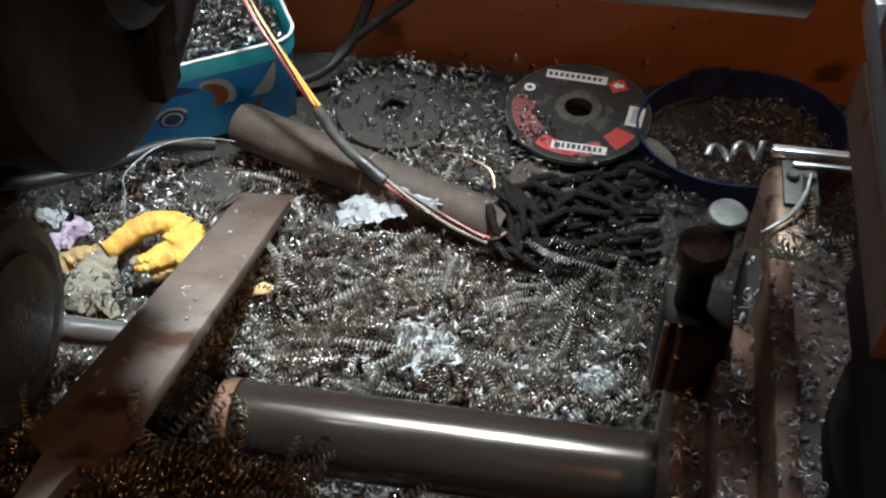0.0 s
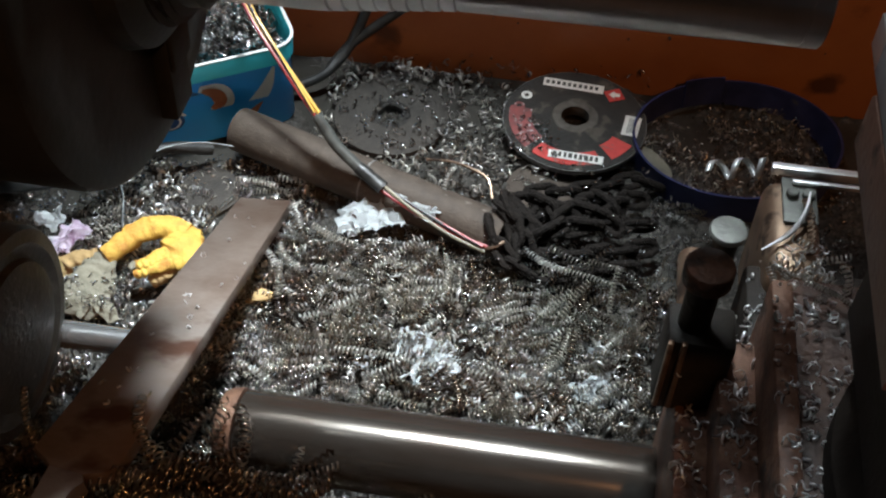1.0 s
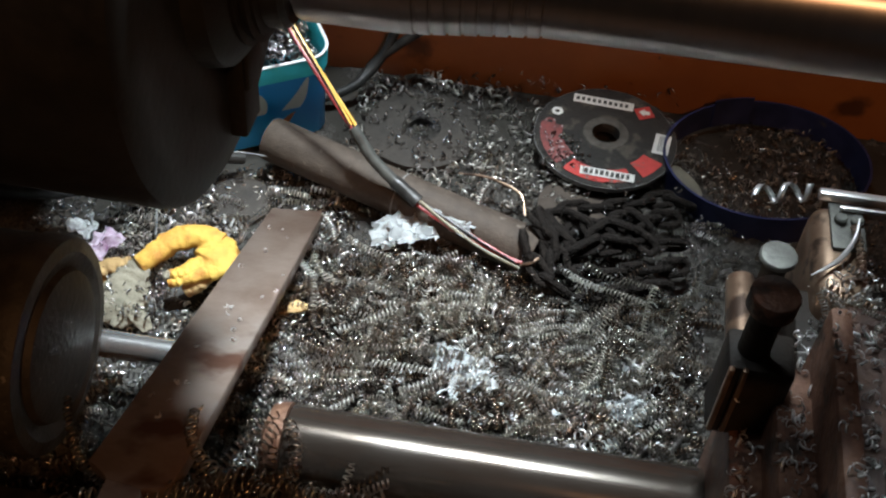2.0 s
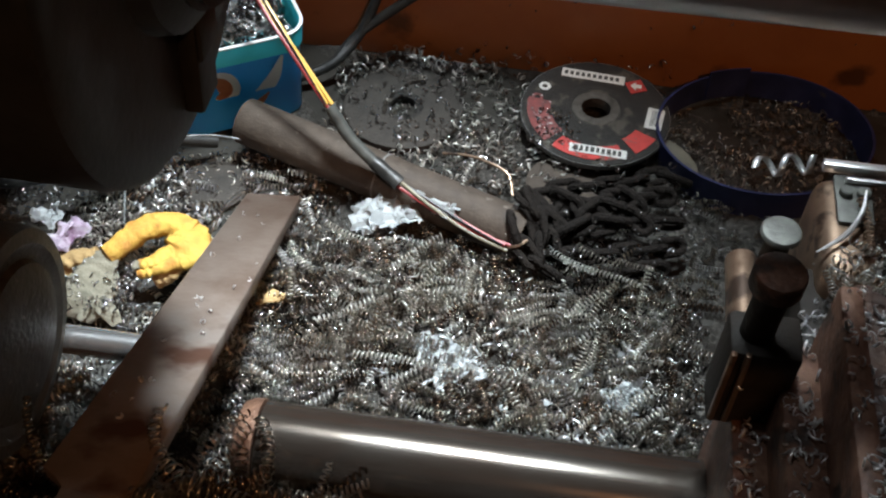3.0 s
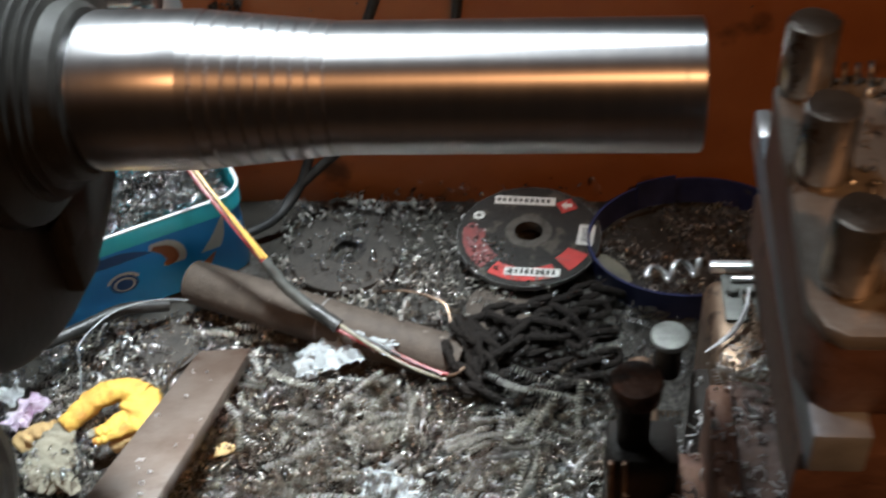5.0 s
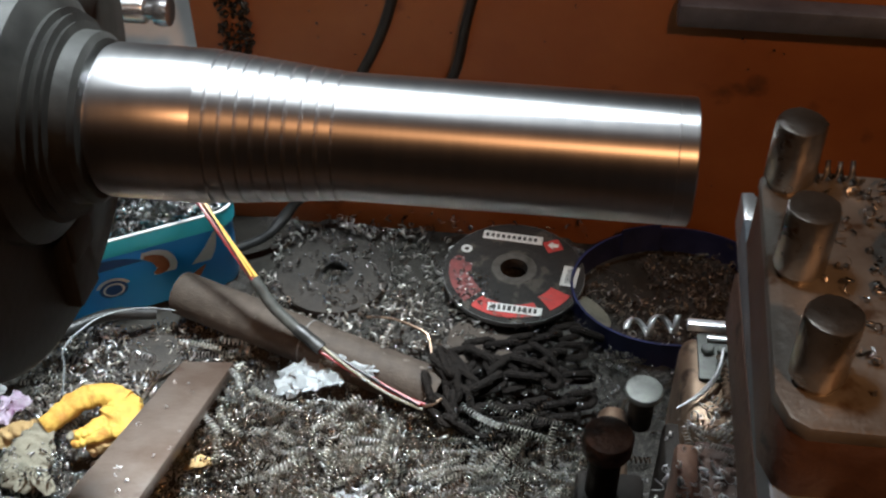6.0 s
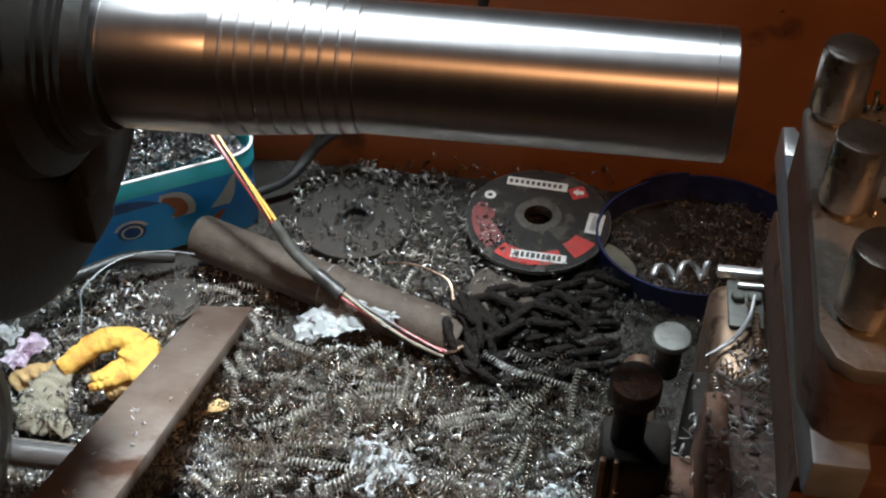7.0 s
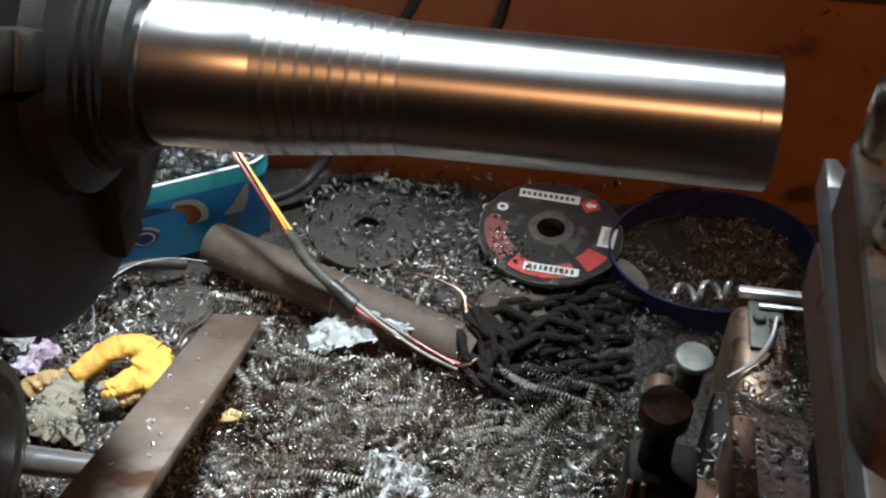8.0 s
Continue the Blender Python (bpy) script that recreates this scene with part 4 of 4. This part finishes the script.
solid("leather_scrap", tube([(-0.2140, -0.214, -0.012), (-0.2040, -0.214, -0.004), (-0.1960, -0.211, -0.006)], [0.004, 0.0055, 0.003], 12, 6, 0.25, 0.6), M_FOLD, "small brownish scrap under the flat bar", "scrap")

# ---- paper and wrapper ----


def crumple(cx, cy, cz, w, h, turn, amp, seed, mat, label, name="paper_or_glint"):
    bm = bmesh.new()
    n = 15
    vs = [[None] * n for _ in range(n)]
    for i in range(n):
        for j in range(n):
            u, v = (i / (n - 1) - 0.5) * w, (j / (n - 1) - 0.5) * h
            k = noise.noise_vector(Vector((u * 130 + seed, v * 130, seed))) + 0.6 * noise.noise_vector(Vector((u * 420 + seed, v * 420, seed)))
            e = 1 - 0.55 * abs(noise.noise(Vector((u * 160, v * 160, seed * 3))))
            vs[i][j] = bm.verts.new((u * e + k.x * amp, v * e + k.y * amp, k.z * amp * 1.3))
    for i in range(n - 1):
        for j in range(n - 1):
            bm.faces.new((vs[i][j], vs[i + 1][j], vs[i + 1][j + 1], vs[i][j + 1]))
    bmesh.ops.solidify(bm, geom=bm.faces[:], thickness=0.0004)
    moved(bm, Matrix.Translation((cx, cy, cz)) @ Matrix.Rotation(radians(turn), 4, "Z"))
    return solid(name, bm, mat, label, "paper", "paper scraps" if name == "paper_or_glint" else "")


crumple(-0.1400, -0.1345, 0.004, 0.050, 0.032, 20, 0.005, 1, M_PAPERGLINT, "torn white paper scrap on the swarf beside the pipe")
crumple(-0.1060, -0.1290, 0.014, 0.036, 0.016, -30, 0.003, 2, M_PAPERGLINT, "torn white paper scrap under the wires")
crumple(-0.3540, -0.1880, 0.000, 0.034, 0.022, 65, 0.004, 3, M_LILAC, "crumpled lilac and white printed wrapper in the swarf", "wrapper")
crumple(-0.3750, -0.1720, 0.000, 0.018, 0.016, 15, 0.006, 4, M_PAPERGLINT, "torn white paper scrap near the wrapper")

# ---- single shavings that stand out ----


def shaving(start, end, radius, bend=0.0, mat=None, pitch=None, wire=None, name="spiral_shaving", label="springy grey steel shaving coil lying on the heap"):
    s, e = np.array(start), np.array(end)
    pitch = pitch or radius * 1.12
    v, f = coil_arrays(s, e - s, float(np.linalg.norm(e - s)), radius, pitch, wire or radius * 0.27, bend, 12, 0.1, int(abs(start[0] * 9e4 + start[1] * 7e4)))
    ob = raw_mesh(name, v, f, mat or M_COIL)
    return tagged(ob, label, "metal shaving", "spiral shavings")


def on_heap(x, y, dz=0.004):
    return (x, y, float(heap(np.array(x), np.array(y))) + dz)


for a, b, r, bend in (
    ((0.0420, -0.1740, 0.0280), (0.0400, -0.1960, -0.004), 0.0023, 0.05),
    ((-0.0840, -0.0960, 0.0260), (-0.0880, -0.1190, 0.010), 0.0021, 0.12),
    ((-0.0100, -0.1640, 0.006), (0.0380, -0.1760, 0.010), 0.0024, -0.05),
    ((-0.0260, -0.1480, 0.004), (0.0060, -0.1720, 0.014), 0.0026, 0.06),
    ((0.0220, -0.1780, 0.012), (0.0060, -0.2060, 0.004), 0.0026, 0.03),
    ((0.0120, -0.1850, 0.010), (-0.0040, -0.2040, 0.003), 0.0024, 0.02),
    ((-0.0980, -0.1560, 0.012), (-0.1300, -0.1900, 0.006), 0.0026, 0.05),
    ((-0.0860, -0.1680, 0.012), (-0.1080, -0.2010, 0.006), 0.0028, 0.06),
    ((-0.0720, -0.1760, 0.010), (-0.0760, -0.2080, 0.006), 0.0026, 0.04),
    ((-0.1800, -0.1530, 0.008), (-0.1450, -0.1680, 0.010), 0.0026, 0.08),
    ((-0.2110, -0.1780, 0.006), (-0.1930, -0.1950, 0.006), 0.0026, 0.0),
    ((-0.1950, -0.1930, 0.006), (-0.1900, -0.2180, 0.002), 0.0026, 0.0),
    ((-0.1900, -0.1520, 0.004), (-0.2020, -0.1330, 0.002), 0.0024, 0.10),
    ((-0.0480, -0.2200, 0.008), (0.0020, -0.2050, 0.010), 0.0020, -0.12),
    ((-0.0300, -0.2600, 0.006), (0.0330, -0.2640, 0.008), 0.0024, 0.04),
    ((0.0060, -0.2300, 0.016), (-0.0020, -0.2640, 0.004), 0.0024, 0.03),
    ((-0.1400, -0.2620, 0.012), (-0.0700, -0.2660, 0.012), 0.0026, -0.05),
    ((-0.2200, -0.1060, -0.008), (-0.2550, -0.1000, -0.012), 0.0024, 0.05),
    ((-0.2200, -0.0960, -0.008), (-0.1950, -0.0930, -0.008), 0.0030, 0.1),
):
    shaving(a, b, r, bend, M_PALECOIL)
sr = np.random.default_rng(77)
for i in range(150):
    x0, y0 = sr.uniform(-0.19, 0.05), sr.uniform(-0.33, -0.165)
    ang, ln = sr.normal(0.2, 0.9), sr.uniform(0.018, 0.05)
    p = on_heap(x0, y0, 0.008 + 0.006 * sr.random())
    x1, y1 = x0 + ln * math.cos(ang), y0 + ln * math.sin(ang)
    if x1 > 0.06 or y1 > -0.155 or y1 < -0.35:
        continue
    q = on_heap(x1, y1, 0.008 + 0.010 * sr.random())
    shaving(p, q, sr.uniform(0.0020, 0.0029), sr.normal(0, 0.10), M_PALECOIL if i % 3 else M_COIL, label="pale springy steel shaving coil on the heap")
# broad bright ribbons by the bracket
for a, b, r in (((0.0790, -0.2010, 0.156), (0.1080, -0.2030, 0.168), 0.0064),):
    shaving(a, b, r, 0.0, M_BRIGHT, 0.0150, 0.0024, "ribbon_shaving", "broad bright ribbon shaving beside the bracket")
solid("ribbon_strip", tube([(0.1040, -0.268, 0.168), (0.1180, -0.258, 0.172), (0.1260, -0.246, 0.177), (0.1290, -0.232, 0.180)], [0.0004, 0.0016, 0.0014, 0.0006], 8, 8), M_BRIGHT, "bright curved sliver lying on the bracket", "metal shaving")
for a, b, r in (((0.1300, -0.268, 0.170), (0.1280, -0.232, 0.174), 0.0026), ((0.112, -0.275, 0.168), (0.136, -0.285, 0.168), 0.0030), ((0.135, -0.262, 0.168), (0.150, -0.275, 0.168), 0.003), ((0.1300, -0.3660, 0.4150), (0.1160, -0.3660, 0.4150), 0.0036)):
    shaving(a, b, r, 0.05, M_COPPER if r < 0.0035 else M_BOLT, None, None, "spiral_shaving", "coppery spring-like shaving lying on the machine")

# ---- swarf ----
gx, gy = np.meshgrid(np.linspace(-0.74, 0.74, 300), np.linspace(-0.560, 0.066, 140), indexing="ij")
gz = heap(gx, gy) - 0.003 + 0.0016 * rng.normal(size=gx.shape)
idx = np.arange(gx.size).reshape(gx.shape)
quads = np.stack([idx[:-1, :-1], idx[1:, :-1], idx[1:, 1:], idx[:-1, 1:]], -1).reshape(-1, 4)
gz = np.maximum(gz, TRAY_Z - 0.002)
tagged(raw_mesh("swarf_bed", np.stack([gx, gy, gz], -1).reshape(-1, 3), quads, M_HEAP), "packed dark bed of fine steel chips in the tray", "metal shavings", kind="stuff")
scatter_coils("swarf_coils", 900, (-0.20, 0.075, -0.345, -0.150), M_COIL, "tangled grey-brown steel shaving coils heaped in the tray", length=(0.010, 0.042), radius=(0.0018, 0.0030), lift=(0.0, 0.013), seed=11)
scatter_coils("swarf_coils", 260, (-0.36, -0.19, -0.36, -0.09), M_COIL, "tangled grey steel shaving coils beside the bar", length=(0.008, 0.022), lift=(0.0, 0.004), seed=12)
scatter_coils("swarf_coils", 330, (-0.255, -0.085, -0.50, -0.398), M_COIL, "brown springy shaving coils piled before the feed shaft", length=(0.02, 0.06), lift=(-0.002, 0.014), radius=(0.0026, 0.0042), seed=13)
scatter_coils("swarf_coils", 220, (-0.20, 0.2, -0.150, 0.055), M_COIL, "sparse steel shaving coils near the splash guard", length=(0.006, 0.02), radius=(0.0014, 0.0024), lift=(0.0, 0.003), seed=14)
scatter_chips("swarf_chips", 2000, (-0.21, 0.085, -0.36, -0.150), M_CHIP, "glittering short steel chips over the coils", lift=(0.0, 0.011), seed=21)
scatter_chips("swarf_chips", 4200, (-0.42, -0.19, -0.38, -0.07), M_CHIP, "glittering short steel chips around the glove", lift=(0.0, 0.006), size=(0.0014, 0.004), seed=22)
scatter_chips("swarf_chips", 2100, (-0.2, 0.22, -0.150, 0.060), M_CHIP, "glittering fine steel chips near the splash guard", lift=(0.0, 0.004), size=(0.001, 0.0026), seed=23)


def off_disc(x, y):
    """The heap's height, but nothing on the old disc's face."""
    return None if math.hypot(x + 0.150, y + 0.002) < 0.044 else float(heap(np.array(x), np.array(y)))


def in_tub(x, y):
    p = Vector((x, y, 0)) - T0
    u, v = p.dot(U), p.dot(V)
    return TB + TH - 0.016 + 0.010 * math.sin(u * 30) if 0.006 < u < TL - 0.006 and 0.006 < v < TD - 0.006 else None


scatter_chips("tub_chips", 9000, (-0.43, -0.21, -0.11, 0.07), M_CHIP, "pale steel chips filling the blue tub", lift=(-0.004, 0.006), size=(0.0015, 0.004), surface=in_tub, seed=24, wire=0.0007)
fill = skin([(-0.0045, TB + TH - 0.05), (-0.0045, TB + TH - 0.019)])
fill.faces.new([v for v in fill.verts if v.co.z > TB + TH - 0.02])
solid("tub_fill", fill, M_HEAP, "packed steel chips inside the blue tub", "metal shavings", kind="stuff")


def ledges(x, y):
    x -= 0.0035
    if y > -0.33:
        return 0.168 if 0.104 < x < 0.135 and -0.285 < y < -0.24 else (0.150 if x > 0.096 else None)
    return 0.155 if 0.0585 < x < 0.0745 else 0.183 if x < 0.092 else 0.219 if x < 0.103 else 0.207


scatter_chips("ledge_chips", 1000, (0.0595, 0.15, -0.56, -0.262), M_BRIGHT, "glittering steel chips lying on the carriage ledges", lift=(0.0, 0.003), size=(0.001, 0.003), surface=ledges, seed=25)
scatter_chips("post_chips", 150, (0.108, 0.19, -0.46, -0.365), M_CHIP, "steel chips lying on the tool post", lift=(0.0005, 0.002), size=(0.0008, 0.0024), surface=lambda x, y: 0.4102, seed=26)
scatter_chips("guard_chips", 60, (-0.15, 0.06, 0.050, 0.064), M_CHIP, "steel chips caught on the splash guard's foot", lift=(0.0, 0.03), size=(0.001, 0.003), surface=lambda x, y: TRAY_Z, seed=27)

# matte white curls and flakes: glare on the shavings put into their colour
for cx, cy, w, n in ((-0.079, -0.253, 0.024, 26), (0.0325, -0.268, 0.014, 24), (-0.04, -0.285, 0.05, 30)):
    scatter_chips("pale_chips", n, (cx - w, cx + w, cy - w * 0.6, cy + w * 0.6), M_PAPERGLINT, "clump of curled chips painted white as glaring shavings", lift=(0.004, 0.012), size=(0.002, 0.0045), seed=31 + n, wire=0.0007)
for k, (cx, cy, w, h, turn) in enumerate(((-0.091, -0.246, 0.016, 0.009, 30), (-0.076, -0.252, 0.018, 0.012, -20), (-0.066, -0.262, 0.016, 0.009, 10), (-0.083, -0.266, 0.012, 0.008, 70), (0.030, -0.266, 0.015, 0.010, -40), (0.037, -0.258, 0.010, 0.007, 15), (-0.122, -0.262, 0.010, 0.006, 0))):
    crumple(cx, cy, on_heap(cx, cy, 0.012)[2], w * 1.6, h * 1.6, turn, 0.006, 11 + k, M_PAPERGLINT, "whitish flake standing in for glaring shavings")
# invented sheet, its white stands for the bright glare left of the guard
solid("glare_sheet", moved(box(-0.20, 0.055, -0.12, 0.12, -0.002, 0.002, 0.001), Matrix.Translation((-0.33, 0.20, 0.10)) @ Matrix.Rotation(radians(25), 4, "X")), M_TUBWHITE, "white sheet standing in for the glare behind the splash guard", "sheet")
solid("shelf_plank", box(-0.75, 0.0, 0.085, 0.45, -0.05, -0.022, 0.002), M_BAR, "brown plank behind the splash guard", "plank")
solid("grab_bar", lathe([(-0.40, 0.0), (-0.40, 0.011), (-0.292, 0.011), (-0.290, 0.010), (-0.2885, 0.008), (-0.284, 0.008), (-0.2825, 0.0115), (-0.277, 0.0125), (-0.272, 0.0115), (-0.2715, 0.0)], (0, 0.052, 0.192), "x", 40), M_ROD, "shiny round steel bar end behind the chuck", "bar")
scatter_chips("disc_chips", 40, (-0.195, -0.105, -0.047, 0.045), M_CHIP, "steel chips lying on the worn disc", lift=(0.0, 0.003), size=(0.001, 0.003), surface=lambda x, y: -0.0142, seed=41)
scatter_chips("disc_chips", 150, (-0.048, -0.008, -0.046, -0.004), M_CHIP, "fine chips lying on the grinding disc", lift=(0.0, 0.0015), size=(0.0006, 0.0018), surface=lambda x, y: -0.0005, seed=42)

# smaller flakes, their white again standing for glare on the shavings
fr = np.random.default_rng(5)
for k in range(16):
    cx, cy = fr.uniform(-0.15, 0.045), fr.uniform(-0.315, -0.225)
    crumple(cx, cy, on_heap(cx, cy, 0.006)[2], fr.uniform(0.006, 0.013), fr.uniform(0.004, 0.008), fr.uniform(0, 180), 0.005, 40 + k, M_PAPERGLINT, "whitish flake standing in for glaring shavings")
scatter_chips("pale_chips", 620, (-0.21, -0.01, -0.085, 0.060), M_PALECOIL, "pale curled chips on the tray by the discs", lift=(0.003, 0.009), size=(0.0015, 0.0042), surface=off_disc, seed=61, wire=0.0007)
scatter_chips("pale_chips", 700, (-0.36, -0.19, -0.26, -0.075), M_PALECOIL, "pale curled chips around the glove", lift=(0.001, 0.008), size=(0.0015, 0.004), seed=62, wire=0.0006)
scatter_chips("pale_chips", 600, (-0.19, 0.06, -0.34, -0.15), M_PALECOIL, "pale curled chips over the heap", lift=(0.004, 0.014), size=(0.0014, 0.004), seed=63, wire=0.0006)
scatter_chips("pale_chips", 260, (0.06, 0.19, -0.07, 0.05), M_PALECOIL, "dull curled chips inside the blue band", lift=(0.002, 0.006), size=(0.0012, 0.003), seed=64, wire=0.0005)
for a, b, rr in (((-0.2520, -0.1060, -0.0165), (-0.2060, -0.1020, -0.0140), 0.0024), ((-0.2490, -0.1180, -0.0120), (-0.2535, -0.1800, 0.0130), 0.0019), ((-0.2480, -0.0960, -0.0150), (-0.2150, -0.0900, -0.0130), 0.0026), ((-0.0060, -0.1500, 0.0120), (0.0240, -0.1660, 0.0140), 0.0028), ((0.0200, -0.1560, 0.0100), (0.0480, -0.1620, 0.0120), 0.0022)):
    shaving(a, b, rr, 0.05, M_COIL, label="brownish springy shaving coil lying on the heap")
scatter_chips("grease_crumbs", 170, (-0.240, -0.214, 0.0605, 0.0655), M_BLACKGOO, "black greasy crumbs stuck on the orange guard", lift=(0.0, 0.075), size=(0.0008, 0.0026), surface=lambda x, y: 0.145, seed=71, wire=0.0011)
scatter_chips("guard_specks", 60, (-0.2, 0.2, 0.062, 0.0655), M_BLACKGOO, "dark specks on the orange guard", lift=(0.0, 0.2), size=(0.0005, 0.0012), surface=lambda x, y: 0.03, seed=72, wire=0.0006)
scatter_chips("chain_chips", 130, (-0.06, 0.07, -0.165, -0.06), M_CHIP, "steel chips caught on the greasy chain", lift=(0.0, 0.016), size=(0.0008, 0.0022), surface=lambda x, y: 0.006, seed=73)
scatter_chips("disc_chips", 70, (-0.196, -0.104, -0.046, 0.042), M_CHIP, "steel chips lying on the worn disc", lift=(0.0, 0.002), size=(0.001, 0.003), surface=lambda x, y: -0.0125, seed=74)
# broad crescents of ribbon swarf, and loose springs on the pile before the feed shaft
scatter_chips("ribbon_curls", 130, (-0.10, 0.062, -0.345, -0.20), M_BRIGHT, "broad bright crescents of ribbon swarf on the heap", lift=(0.004, 0.013), size=(0.0022, 0.0046), seed=81, wire=0.0009)
scatter_chips("ribbon_curls", 70, (-0.33, -0.20, -0.16, -0.085), M_BRIGHT, "broad bright crescents of ribbon swarf beside the wire", lift=(0.001, 0.006), size=(0.0022, 0.0048), seed=82, wire=0.0011)
pr = np.random.default_rng(91)
for i in range(26):
    x0, y0 = pr.uniform(-0.235, -0.105), pr.uniform(-0.462, -0.404)
    ang, ln = pr.normal(-0.7, 0.6), pr.uniform(0.03, 0.07)
    p = on_heap(x0, y0, 0.014 + 0.008 * pr.random())
    x1, y1 = x0 + ln * math.cos(ang), y0 + ln * 0.5 * math.sin(ang)
    q = on_heap(x1, min(y1, -0.400), 0.012 + 0.012 * pr.random())
    shaving(p, q, pr.uniform(0.0030, 0.0042), pr.normal(0, 0.10), M_COIL, label="brown springy shaving coil on the pile before the feed shaft")
# springs and curls caught round the bracket's foot
for i in range(22):
    x0, y0 = pr.uniform(0.106, 0.145), pr.uniform(-0.335, -0.262)
    p = (x0, y0, 0.170 + (0.042 if y0 < -0.318 else 0.0) + 0.004 * pr.random())
    ang, ln = pr.uniform(0, 6.28), pr.uniform(0.010, 0.026)
    q = (x0 + ln * math.cos(ang), max(y0 + ln * math.sin(ang), -0.345), p[2] + pr.uniform(-0.002, 0.006))
    shaving(p, q, pr.uniform(0.0014, 0.0026), pr.normal(0, 0.1), M_BOLT, label="bright springy shaving tangled at the bracket's foot")
scatter_chips("bar_chips", 20, (-0.240, -0.206, -0.40, -0.14), M_BRIGHT, "stray steel chips lying on the flat bar", lift=(0.0005, 0.0015), size=(0.0007, 0.0017), surface=lambda x, y: -0.0182 + (-0.1090 - y) * 0.5007, seed=95)
